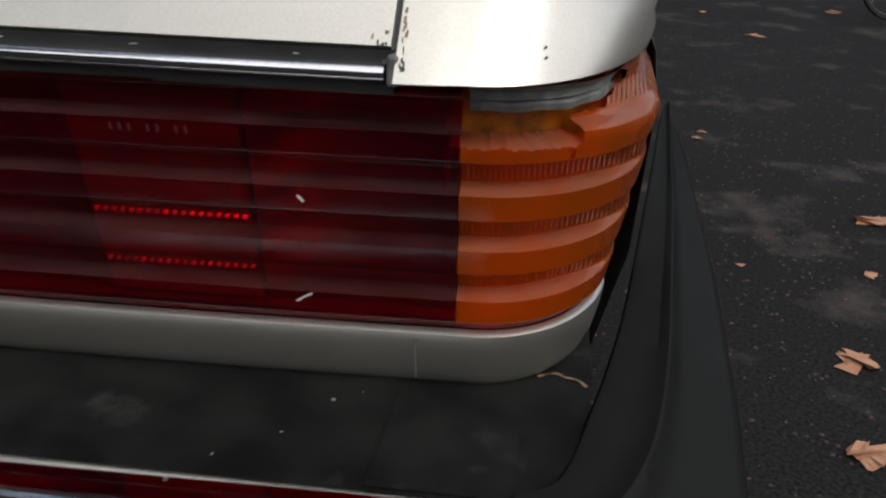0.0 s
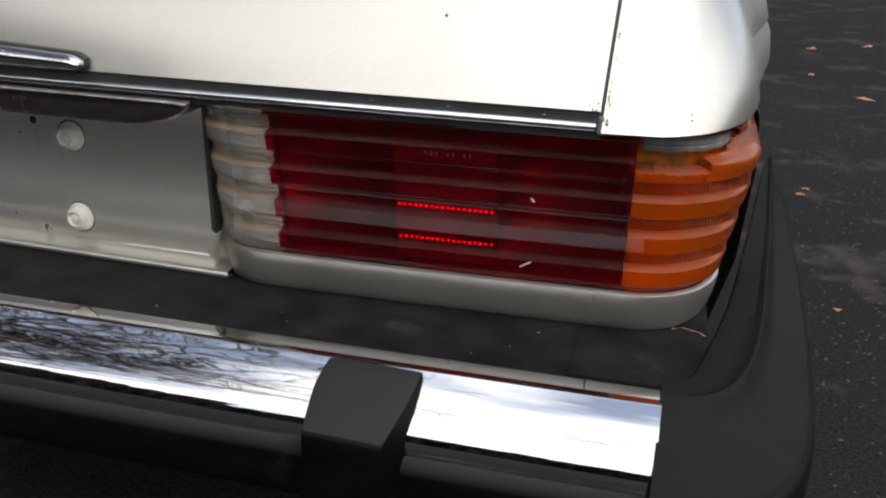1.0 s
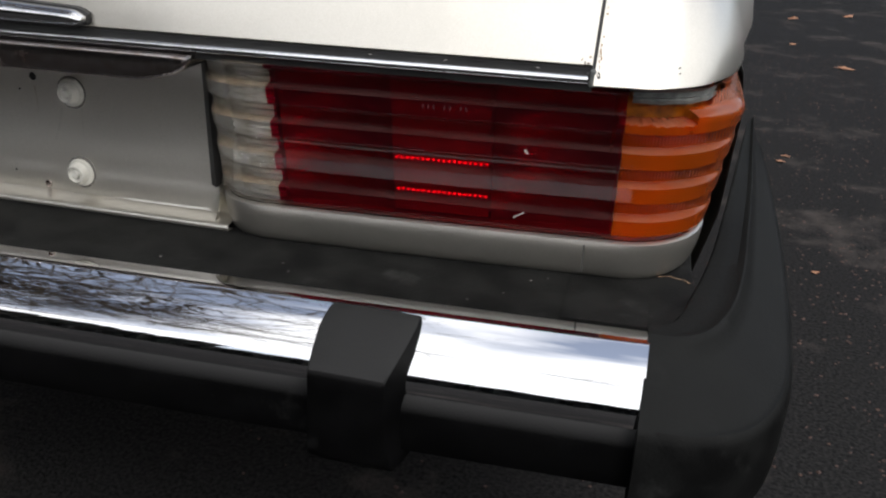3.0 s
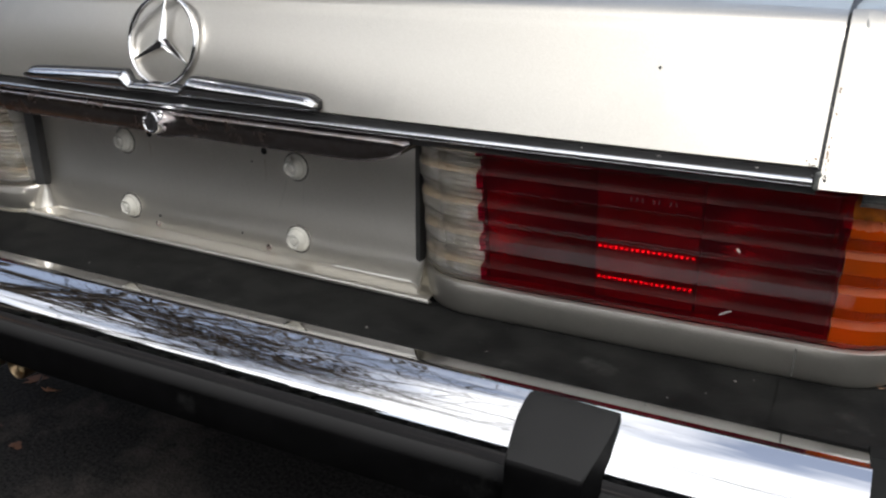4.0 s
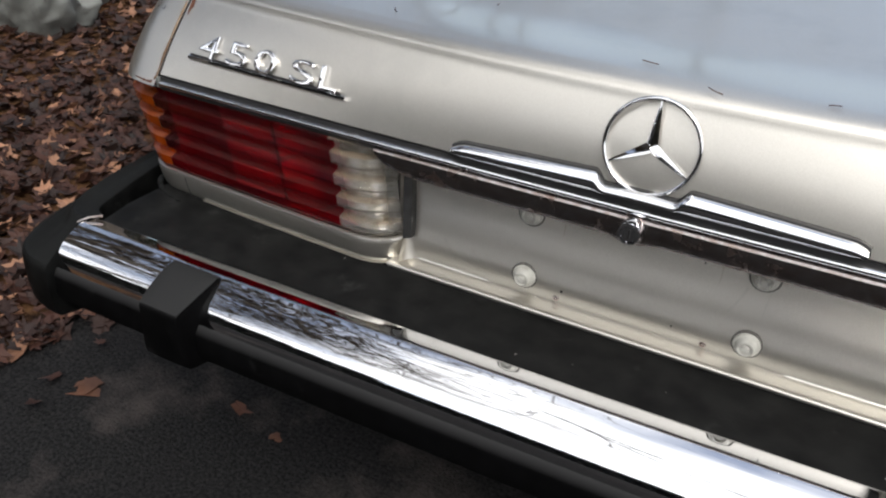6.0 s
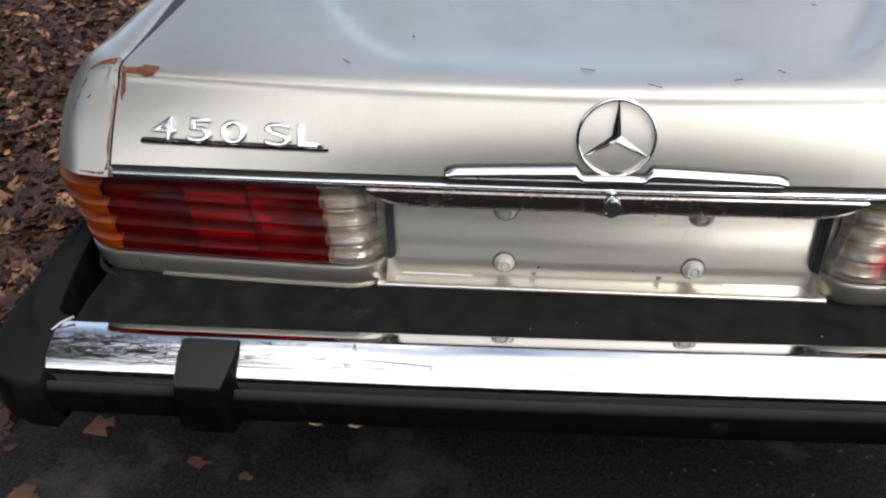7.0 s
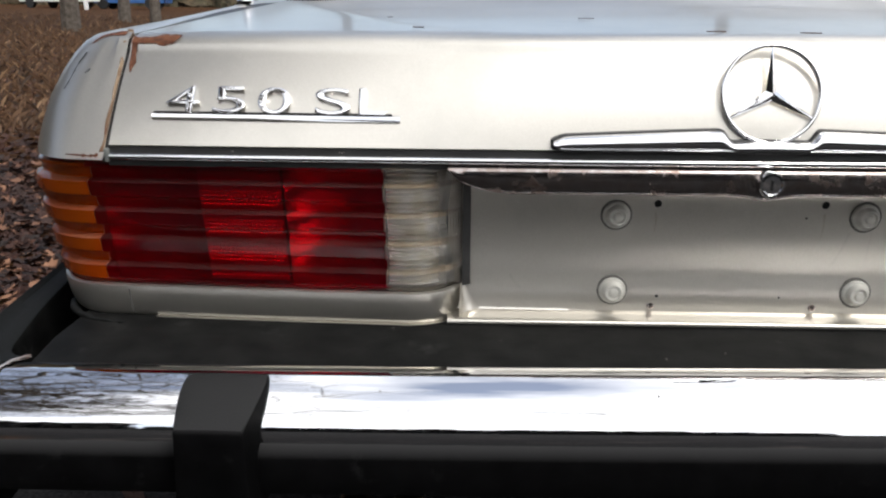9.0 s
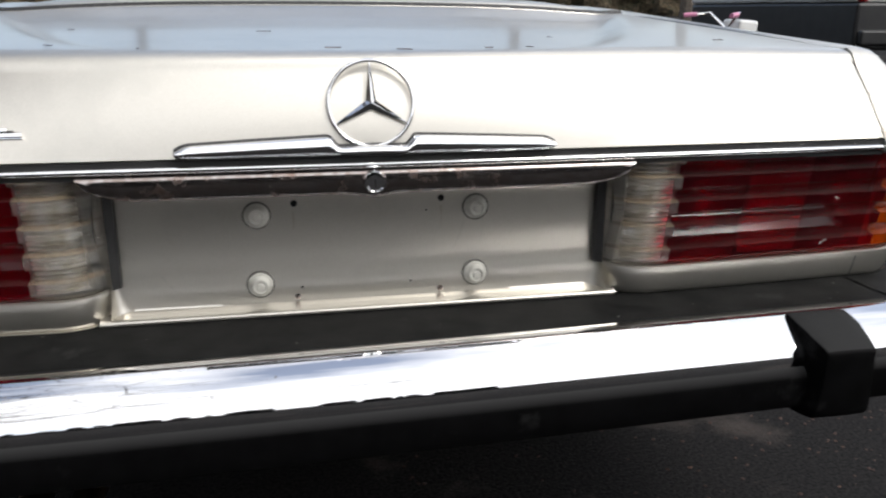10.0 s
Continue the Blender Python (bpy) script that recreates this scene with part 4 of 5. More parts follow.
rust_strip([(-0.654, -0.002, 0.012), (-0.645, -0.004, 0.008), (-0.632, -0.004, 0.010), (-0.622, -0.003, 0.015), (-0.610, -0.003, 0.016), (-0.603, -0.001, 0.010), (-0.598, 0.002, 0.003)], trunk_lid)
rows = [[(x, *lid_skin(x, s)) for x in (-0.6535 + o, -0.650 + o * 0.5, -0.6465 - 0.002 * math.sin(s * 300))] for s, o in ((-0.004, 0), (-0.012, 0), (-0.020, 0.0005), (-0.028, 0.001), (-0.034, 0.002), (-0.038, 0.004))]
part("rust_patch", loft("rust_patch", rows), RUST, trunk_lid, "flaking brown rust")
rows = []
for k in range(21):
    z = lerp(0.729, 0.846, k / 20)
    y = face_y(0.66, min(z, 0.8405)) - 0.0006
    w = 0.0038 + 0.0024 * noise.noise(Vector((z * 60, 1, 2))) + 0.0015 * smooth01((z - 0.80) / 0.04)
    rows.append([(-0.659, y, z), (-0.659 - w, y, z)])
part("seam_filler", loft("seam_filler", rows), FILLER, quarter_l, "tan line of cracked filler along the seam")

# ---- ground ----


def ground_material():
    """Asphalt, passing into earth with leaf litter beyond the drive's edge."""
    m = material("ground", (0.008, 0.008, 0.0084), rough=0.9, spec=0.05, base2=(0.025, 0.0237, 0.0232), scale=140, stain=(0.075, 0.064, 0.058), stain_scale=2.6, stain_from=0.545, bump=0.004, bump_scale=160)
    nt = m.node_tree
    n, link = nt.nodes, nt.links.new
    b = n["Principled BSDF"]
    old = b.inputs["Base Color"].links[0].from_socket
    tc = n.new("ShaderNodeTexCoord")
    sep = n.new("ShaderNodeSeparateXYZ")
    link(tc.outputs["Object"], sep.inputs[0])
    ns = n.new("ShaderNodeTexNoise")
    ns.inputs["Scale"].default_value, ns.inputs["Detail"].default_value = 4, 6
    link(tc.outputs["Object"], ns.inputs["Vector"])
    ma = n.new("ShaderNodeMath")
    ma.operation = "MULTIPLY_ADD"
    ma.inputs[1].default_value = 0.35
    link(ns.outputs["Fac"], ma.inputs[0])
    link(sep.outputs[0], ma.inputs[2])
    mr = n.new("ShaderNodeMapRange")
    mr.inputs["From Min"].default_value, mr.inputs["From Max"].default_value = -1.04, -1.16
    link(ma.outputs[0], mr.inputs["Value"])
    ahead = n.new("ShaderNodeMapRange")
    ahead.inputs["From Min"].default_value, ahead.inputs["From Max"].default_value = -0.75, -0.45
    wob = n.new("ShaderNodeMath")
    wob.operation, wob.inputs[1].default_value = "MULTIPLY_ADD", 0.9
    link(ns.outputs["Fac"], wob.inputs[0])
    link(sep.outputs[1], wob.inputs[2])
    link(wob.outputs[0], ahead.inputs["Value"])
    both = n.new("ShaderNodeMath")
    both.operation = "MULTIPLY"
    link(mr.outputs["Result"], both.inputs[0])
    link(ahead.outputs["Result"], both.inputs[1])
    ds = n.new("ShaderNodeTexNoise")
    ds.inputs["Scale"].default_value, ds.inputs["Detail"].default_value = 28, 8
    link(tc.outputs["Object"], ds.inputs["Vector"])
    rp = n.new("ShaderNodeValToRGB")
    rp.color_ramp.elements[0].position, rp.color_ramp.elements[1].position = 0.35, 0.68
    rp.color_ramp.elements[0].color, rp.color_ramp.elements[1].color = (0.014, 0.006, 0.003, 1), (0.12, 0.062, 0.030, 1)
    link(ds.outputs["Fac"], rp.inputs["Fac"])
    mx = n.new("ShaderNodeMix")
    mx.data_type = "RGBA"
    link(both.outputs[0], mx.inputs["Factor"])
    link(old, mx.inputs["A"])
    link(rp.outputs["Color"], mx.inputs["B"])
    link(mx.outputs["Result"], b.inputs["Base Color"])
    return m


def ground_z(x, y):
    return 0.02 * smooth01((-1.1 - x) / 0.4) + 0.018 * max(-x - 1.5, 0) * smooth01((y - 1) / 6) + 0.012 * max(y - 5, 0)


gx = np.unique(np.concatenate([np.linspace(-6, 5, 60), np.linspace(-300, -6, 20), np.linspace(5, 300, 20)]))
gy = np.unique(np.concatenate([np.linspace(-3, 8, 45), np.linspace(-300, -3, 20), np.linspace(8, 400, 24)]))
rows = [[(x, y, ground_z(x, y) if abs(x) < 60 and -5 < y < 90 else ground_z(min(max(x, -60), 60), min(max(y, -5), 90))) for y in gy] for x in gx]
ground = tagged(part("ground", loft("ground", rows, ref=(0, -900)), ground_material()), "dark asphalt drive with leaf-strewn earth beyond its edge", "ground", kind="structure")


def leaf_shape(rnd, size):
    """A lobed, curled dead leaf round the origin."""
    lobes = rnd.choice((5, 7))
    v, pts = [(0.0, 0.0, 0.0)], []
    n = lobes * 2
    for k in range(n):
        a = 2 * math.pi * k / n + rnd.uniform(-0.15, 0.15)
        r = size * (rnd.uniform(0.65, 1.2) if k % 2 == 0 else rnd.uniform(0.4, 0.75))
        x, y = r * math.cos(a) * 1.25, r * math.sin(a) * 0.8
        pts.append((x, y, size * 0.20 * rnd.random() + 0.16 * (x * x) / size))
    v += pts
    return v, [(0, 1 + k, 1 + (k + 1) % n) for k in range(n)]


rnd = random.Random(11)
verts, faces = [], []
for k in range(26000):
    far = k > 13000
    x = -1.12 - abs(rnd.gauss(0, 1)) * (3.2 if far else 1.1)
    y = rnd.uniform(-0.8, 12) if far else rnd.uniform(-0.8, 4.2)
    if k % 40 == 0:
        x += rnd.uniform(0, 0.5)
    if y < -0.3 + 0.5 * noise.noise(Vector((x * 1.3, 2, 5))) or x > -1.22 + 0.16 * noise.noise(Vector((y * 1.6, 7, 1))) and k % 40:
        continue
    v, f = leaf_shape(rnd, rnd.uniform(0.012, 0.038))
    m = Matrix.Translation((x, y, ground_z(x, y) + rnd.uniform(0.004, 0.02))) @ Euler((rnd.gauss(0, 0.35), rnd.gauss(0, 0.35), rnd.uniform(0, 6.3))).to_matrix().to_4x4()
    o = len(verts)
    verts += [m @ Vector(p) for p in v]
    faces += [tuple(i + o for i in t) for t in f]
LITTER = bpy.data.materials.new("leaf_litter")
LITTER.use_nodes = True
_n, _l = LITTER.node_tree.nodes, LITTER.node_tree.links.new
_g, _r = _n.new("ShaderNodeNewGeometry"), _n.new("ShaderNodeValToRGB")
_r.color_ramp.elements[0].color, _r.color_ramp.elements[1].color = (0.008, 0.0025, 0.0012, 1), (0.32, 0.16, 0.09, 1)
_e = _r.color_ramp.elements.new(0.80)
_e.color = (0.046, 0.013, 0.005, 1)
_l(_g.outputs["Random Per Island"], _r.inputs["Fac"])
_l(_r.outputs["Color"], _n["Principled BSDF"].inputs["Base Color"])
_n["Principled BSDF"].inputs["Roughness"].default_value = 0.7
me = bpy.data.meshes.new("leaf_litter")
me.from_pydata(verts, [], faces)
tagged(part("leaf_litter", me, LITTER), "brown fallen leaves covering the earth beside the drive", "leaves", kind="stuff")

def oak_leaf(rnd, size):
    """A lobed dead leaf with pointed lobes, a stalk and a curl along its rib, its middle at the origin."""
    half, n = [], 4
    for k in range(n):
        u = -0.75 + 1.5 * k / n
        wide = (0.36, 0.62, 0.70, 0.42)[k] * rnd.uniform(0.8, 1.15)
        half += [(u, 0.12 + 0.04 * rnd.random()), (u + 0.16 + 0.10 * rnd.random(), wide), (u + 0.30, wide * 0.55)]
    half.append((0.78, 0.10))
    rim = [(-1.25, 0.012)] + half + [(1.0 + 0.1 * rnd.random(), 0.0)] + [(u, -w * rnd.uniform(0.75, 1.1)) for u, w in reversed(half)] + [(-1.25, -0.012)]
    curl, roll = rnd.uniform(0.15, 0.5), rnd.uniform(-0.3, 0.3)

    def lift(u, w):
        return size * (curl * w * w + 0.22 * u * u * max(u, 0) + roll * w * u * 0.5 + 0.05 * rnd.random())
    rib = [(u, 0.0) for u in np.linspace(-0.8, 0.85, 6)]
    v = [(size * u, size * w, lift(u, w)) for u, w in rim] + [(size * u, 0.0, size * 0.02) for u, w in rib]
    m, f = len(rim), []
    for i in range(m):
        j = (i + 1) % m
        near = min(range(6), key=lambda q: abs(rib[q][0] - (rim[i][0] + rim[j][0]) / 2))
        f.append((i, j, m + near))
    for q in range(5):
        ends = [i for i in range(m) if min(range(6), key=lambda w: abs(rib[w][0] - (rim[i][0] + rim[(i + 1) % m][0]) / 2)) == q and min(range(6), key=lambda w: abs(rib[w][0] - (rim[(i + 1) % m][0] + rim[(i + 2) % m][0]) / 2)) == q + 1]
        back = [i for i in range(m) if min(range(6), key=lambda w: abs(rib[w][0] - (rim[i][0] + rim[(i + 1) % m][0]) / 2)) == q + 1 and min(range(6), key=lambda w: abs(rib[w][0] - (rim[(i + 1) % m][0] + rim[(i + 2) % m][0]) / 2)) == q]
        f += [((i + 1) % m, m + q + 1, m + q) for i in ends] + [((i + 1) % m, m + q, m + q + 1) for i in back]
    return v, f


for x, y, s in ((1.314, 1.018, 0.048), (1.255, 0.727, 0.046), (1.567, 1.732, 0.055), (1.223, 2.456, 0.018), (1.167, 1.387, 0.012), (1.452, 1.397, 0.018), (1.769, 4.439, 0.05), (2.465, 5.47, 0.06), (1.577, 5.216, 0.03), (1.738, 6.482, 0.05),
                (1.188, 2.373, 0.02), (2.2, 6.8, 0.05), (-0.96, 0.235, 0.034), (-1.03, 0.04, 0.036), (-0.80, 0.30, 0.022), (-0.62, 0.12, 0.015)):
    v, f = oak_leaf(rnd, s)
    me = rawmesh("fallen_leaf", [Matrix.Rotation(rnd.uniform(0, 6.3), 4, "Z") @ Vector(p) for p in v], f, smooth=True, sharp=60, ref=None)
    ob = tagged(part("fallen_leaf", me, LEAF_PALE if x > 0 else LEAF), "curled pale brown lobed leaf on the asphalt" if x > 0 else "curled dark brown lobed leaf on the asphalt", "leaf", group="leaves on the drive")
    ob.location = (x, y, ground_z(x, y) + 0.002)

verts, faces = [], []
for k in range(5600):
    x, y = (rnd.uniform(0.1, 1.7), rnd.uniform(-0.7, 1.6)) if k > 4200 and k % 3 else (rnd.gauss(1.45, 0.5), rnd.uniform(0.2, 5)) if k % 3 else (-2.2 + rnd.gauss(0, 0.6), rnd.gauss(2.75, 0.35))
    s = rnd.uniform(0.002, 0.006) if k % 3 else rnd.uniform(0.012, 0.03)
    if 0 < x < 0.92 and k <= 4200:
        continue
    c = [(s, 0, 0), (-s, 0, 0), (0, s * 0.8, 0), (0, -s * 0.8, 0), (0, 0, s * 0.6)]
    o, a = len(verts), rnd.uniform(0, 6)
    verts += [(x + p[0] * math.cos(a) - p[1] * math.sin(a), y + p[0] * math.sin(a) + p[1] * math.cos(a), ground_z(x, y) + p[2]) for p in c]
    faces += [(o, o + 2, o + 4), (o + 2, o + 1, o + 4), (o + 1, o + 3, o + 4), (o + 3, o, o + 4)]
me = bpy.data.meshes.new("gravel")
me.from_pydata(verts, [], faces)
GR2 = LITTER.copy()
GR2.name = "grit"
_rr = next(x for x in GR2.node_tree.nodes if x.type == "VALTORGB")
_rr.color_ramp.elements[0].color, _rr.color_ramp.elements[1].color, _rr.color_ramp.elements[2].color = (0.028, 0.012, 0.008, 1), (0.045, 0.019, 0.012, 1), (0.085, 0.042, 0.027, 1)
tagged(part("gravel", me, GR2), "loose grit and pale gravel on the ground", "gravel", kind="stuff")


def tarp_mesh():
    """A low crumpled heap, a taller bundle behind it and the cloth slung between them."""
    folds = []
    for cx, cy, z0, rx, ry, h, full, seed in ((0, 0, -0.02, 0.30, 0.27, 0.33, 0.95, 3), (-0.42, 0.46, -0.02, 0.27, 0.27, 0.86, 0.72, 9), (-0.14, 0.30, -0.02, 0.20, 0.20, 0.36, 0.9, 5)):
        verts, faces = [], []
        o, nu, nv = 0, 96, 44
        for i in range(nu):
            a = 2 * math.pi * i / nu
            for j in range(nv):
                t = j / (nv - 1)
                r = lerp(full, 1.0, smooth01(t / 0.45)) * (1 - t ** 3.2)
                p = Vector((rx * math.cos(a) * r, ry * math.sin(a) * r, h * t ** 0.85))
                q = p + Vector((seed, 1, 7))
                warp = noise.noise(q * 3.1)
                f = 0.11 * noise.noise(q * 3.4) + 0.17 * (0.30 - abs(noise.noise(Vector((q.x * 4.2 + q.z * 2.2 + warp, q.y * 4.2, q.z * 2.6))))) + 0.10 * (0.30 - abs(noise.noise(q * 8.0 + Vector((warp * 2, 0, 0)))))
                f += 0.012 * noise.noise(q * 26)
                p = p + Vector((math.cos(a), math.sin(a), 0.45)).normalized() * f * (1.0 if j else 0.5) * (1 - t ** 8)
                verts.append((cx + p.x, cy + p.y, z0 + max(p.z, 0)))
        for i in range(nu):
            for j in range(nv - 1):
                k = (i + 1) % nu
                faces.append((o + i * nv + j, o + k * nv + j, o + k * nv + j + 1, o + i * nv + j + 1))
        folds.append(rawmesh("fold", verts, faces, True, 60, ref=None))
    return folds


tarp = tagged(new("tarp"), "crumpled grey tarpaulin heaped on the leaves", "tarpaulin")
tarp.location = (-3.29, 1.68, ground_z(-3.29, 1.68))
for fold_mesh in tarp_mesh():
    part("fold", fold_mesh, TARP, tarp)


# ---- trees ----
def tree(x, y, h, r, seed, name="bare_tree"):
    rr = random.Random(seed)
    root = new(name)
    root.location = (x, y, ground_z(min(max(x, -60), 60), min(max(y, -5), 90)) - 0.05)
    pts, p = [], Vector((0, 0, 0))
    for k in range(9):
        pts.append(p.copy())
        p += Vector((rr.gauss(0, 0.03) * h / 8, rr.gauss(0, 0.03) * h / 8, h / 8))
    part("trunk", tube("trunk", pts, r, 10, [1.25] + [1 - 0.10 * k for k in range(1, 9)]), BARK, root)
    vv, ff = [], []

    def grow(base, d, ln, rad, depth):
        q, path = base.copy(), []
        for k in range(5):
            path.append(q.copy())
            d = (d + Vector((rr.gauss(0, 0.18), rr.gauss(0, 0.18), rr.gauss(0.05, 0.12)))).normalized()
            q = q + d * ln / 4
        n = 5 if depth < 2 else 3
        o = len(vv)
        for i, c in enumerate(path):
            dd = (path[min(i + 1, 4)] - path[max(i - 1, 0)]).normalized()
            u = dd.cross(Vector((0.3, 0.2, 0.9))).normalized()
            w = dd.cross(u)
            rad_i = rad * (1 - 0.17 * i)
            for k in range(n):
                vv.append(c + rad_i * (math.cos(6.283 * k / n) * u + math.sin(6.283 * k / n) * w))
        for i in range(4):
            for k in range(n):
                ff.append((o + i * n + k, o + i * n + (k + 1) % n, o + (i + 1) * n + (k + 1) % n, o + (i + 1) * n + k))
        if depth < 3:
            for k in range(rr.choice((3, 4, 4))):
                c = path[rr.choice((1, 2, 3, 4))]
                nd = (d + Vector((rr.gauss(0, 0.7), rr.gauss(0, 0.7), rr.gauss(0.2, 0.4)))).normalized()
                grow(c, nd, ln * rr.uniform(0.45, 0.7), rad * 0.5, depth + 1)
    for k in range(11):
        base = pts[rr.choice((3, 4, 5, 6, 7))]
        a = rr.uniform(0, 6.283)
        grow(base, Vector((math.cos(a), math.sin(a), rr.uniform(0.3, 1.0))).normalized(), h * rr.uniform(0.25, 0.45), r * 0.4, 0)
    me = bpy.data.meshes.new("limbs")
    me.from_pydata(vv, [], ff)
    part("limbs", me, BARK, root)
    return tagged(root, "bare deciduous tree with grey-brown bark", "tree", group="trees round the drive")


for i, (x, y, h, r) in enumerate(((-9.9, 19, 14, 0.19), (-11.5, 26, 14, 0.17), (-8.2, 20, 13, 0.12), (-14, 12, 13, 0.25), (-5.0, 30, 15, 0.25), (-18, 22, 15, 0.3), (9, 30, 15, 0.3), (14, 26, 14, 0.25),
                                  (-8, -6, 13, 0.2), (-10, -2, 14, 0.22), (-10, 4, 13, 0.2), (-12, -9, 13, 0.2), (-6.5, 0.5, 13, 0.17), (-7.5, 6.5, 14, 0.2))):
    tree(x, y, h, r, 20 + i)


def leafy_crown(x, y, z, rx, ry, rz, seed, count):
    """Clumps of withered leaves that an oak keeps over the winter, with gaps between them."""
    rr, verts, faces = random.Random(seed), [], []
    while len(faces) < count:
        p = Vector((rr.uniform(-1, 1), rr.uniform(-1, 1), rr.uniform(-1, 1)))
        if p.length > 1 or noise.noise(p * 3.2 + Vector((seed, 0, 0))) < 0.02:
            continue
        for k in range(5):
            c = Vector((x + p.x * rx, y + p.y * ry, z + p.z * rz)) + Vector((rr.gauss(0, 0.12), rr.gauss(0, 0.12), rr.gauss(0, 0.10)))
            m = Euler((rr.uniform(0, 6), rr.uniform(0, 6), rr.uniform(0, 6))).to_matrix()
            sz, o = rr.uniform(0.05, 0.11), len(verts)
            verts += [c + m @ Vector(v) * sz for v in ((-1, 0, 0), (0, 0.55, 0.1), (1, 0, 0), (0, -0.55, 0.1))]
            faces.append((o, o + 1, o + 2, o + 3))
    me = bpy.data.meshes.new("crown")
    me.from_pydata(verts, [], faces)
    return me


OAK_LEAF = material("withered_oak_leaf", (0.030, 0.020, 0.011), rough=0.8, base2=(0.075, 0.048, 0.026), scale=2)
oak = tree(-5.4, -1.0, 11.5, 0.22, 91, "oak_tree")
part("crown", leafy_crown(-1.0, 0.1, 8.3, 2.3, 2.8, 2.6, 6, 4200), OAK_LEAF, oak, "withered brown leaves")
oak["label"] = "oak with withered brown leaves beside the drive"


def far_woods(name, a0, a1, radius, height, seed, label, mat, ragged=1.0, thin=0.0):
    """A ragged belt of woodland seen as one mass, from bearing a0 to a1 (degrees clockwise from +y)."""
    rows = []
    n = int(abs(a1 - a0) * 2.2)
    for k in range(n + 1):
        a = radians(lerp(a0, a1, k / n))
        h = height * (0.72 + ragged * (0.22 * noise.fractal(Vector((k * 0.13, seed, 0)), 0.8, 2, 4) + 0.04 * noise.noise(Vector((k * 1.7, seed, 5)))))
        if thin:
            h *= smooth01(min(k, n - k) / n / thin)
        row = []
        for j in range(9):
            t = j / 8
            r = radius + 1.8 * noise.noise(Vector((k * 0.6, j * 0.9, seed)))
            row.append((r * math.sin(a), r * math.cos(a), -0.5 + (h + 1) * t))
        rows.append(row)
    return tagged(part(name, loft(name, rows, ref=(0, 5)), mat), label, "woods", kind="stuff")


WOODS = material("winter_woods", (0.010, 0.010, 0.009), rough=1.0, base2=(0.042, 0.038, 0.031), scale=2.2, stain=(0.014, 0.022, 0.011), stain_scale=0.5, stain_from=0.5, bump=0.4, bump_scale=1.5)
far_woods("far_woods", 205, 316, 30, 17, 3.0, "leafless brown winter woods beyond the drive", WOODS)
HEDGE = material("winter_hedge", (0.030, 0.024, 0.014), rough=1.0, base2=(0.115, 0.085, 0.05), scale=3.5, stain=(0.035, 0.04, 0.02), stain_scale=0.8, stain_from=0.5, bump=0.3, bump_scale=3)
far_woods("near_woods", 118, 240, 32, 14.0, 5.0, "bare brown woods across the road", WOODS, 0.3, 0.42)
far_woods("far_hedge", 316, 500, 62, 8.5, 8.0, "low brown tree line in the distance", HEDGE)


# ---- marks that lie on the body ----
def marks(name, points, width, target, mat, parent, label="", way=(0, 1, 0), seed=1, lift=0.0008, ragged=0.5):
    """A thin ragged strip laid on the target's skin along points, found by casting rays that way."""
    bpy.context.view_layer.update()
    d, rows, rr = Vector(way).normalized(), [], random.Random(seed)
    n = max(4 * (len(points) - 1), 4)
    for k in range(n + 1):
        p = along(points, k / n)
        nxt = along(points, min(k / n + 0.02, 1)) - along(points, max(k / n - 0.02, 0))
        side = nxt.normalized().cross(d).normalized()
        w = (width if isinstance(width, float) else lerp(width[0], width[1], k / n)) * (1 - ragged / 2 + ragged * rr.random())
        row = []
        for q in (-0.5, 0.0, 0.5):
            o = p + side * w * q
            hit, at, _, _ = target.ray_cast(o - d * 0.5, d)
            if hit:
                row.append(tuple(at - d * lift))
        if len(row) == 3:
            rows.append(row)
    if len(rows) > 1:
        return part(name, loft(name, rows), mat, parent, label)


red_r = next(o for o in bpy.data.objects if o.name.startswith("red_lens") and o.data.vertices[0].co.x > 0)
marks("scuff", [(0.6063, 0, 0.6587), (0.6092, 0, 0.655)], 0.0016, red_r, SCUFF, red_r, "short pale scratch")
marks("scuff", [(0.599, 0, 0.5922), (0.604, 0, 0.5958), (0.6084, 0, 0.5983)], 0.0013, red_r, SCUFF, red_r, "short pale scratch")
for i in range(9):
    x = lerp(0.519, 0.556, i / 8)
    if i in (3, 6):
        continue
    marks("moulded_mark", [(x, 0, 0.6925), (x, 0, 0.6885)], 0.0016, red_r, MARK, red_r, seed=i, ragged=0.1, lift=0.0004)
ql = quarter_l
down = (0, 0.75, -0.66)
marks("rust_patch", [(-0.664, 0.10, 0.838), (-0.672, 0.10, 0.839), (-0.682, 0.10, 0.837), (-0.692, 0.10, 0.833), (-0.702, 0.10, 0.825)], (0.011, 0.002), ql, RUST, ql, "flaking brown rust", way=down, seed=5)
marks("scratch", [(-0.706, 0.05, 0.822), (-0.712, 0.05, 0.812), (-0.716, 0.05, 0.800), (-0.722, 0.05, 0.785)], (0.0022, 0.0008), ql, SCRATCH, ql, "dark scratch through the paint", seed=3, ragged=1.2)
marks("scratch", [(-0.695, 0.05, 0.806), (-0.700, 0.05, 0.802)], 0.0018, ql, SCRATCH, ql, "dark scratch through the paint", seed=4)
marks("rust_patch", [(-0.664, 0, 0.7262), (-0.674, 0, 0.7254), (-0.686, 0, 0.7258), (-0.700, 0, 0.7262)], (0.0030, 0.0010), ql, RUST, ql, "thin rust along the lower edge", seed=8, ragged=1.3)
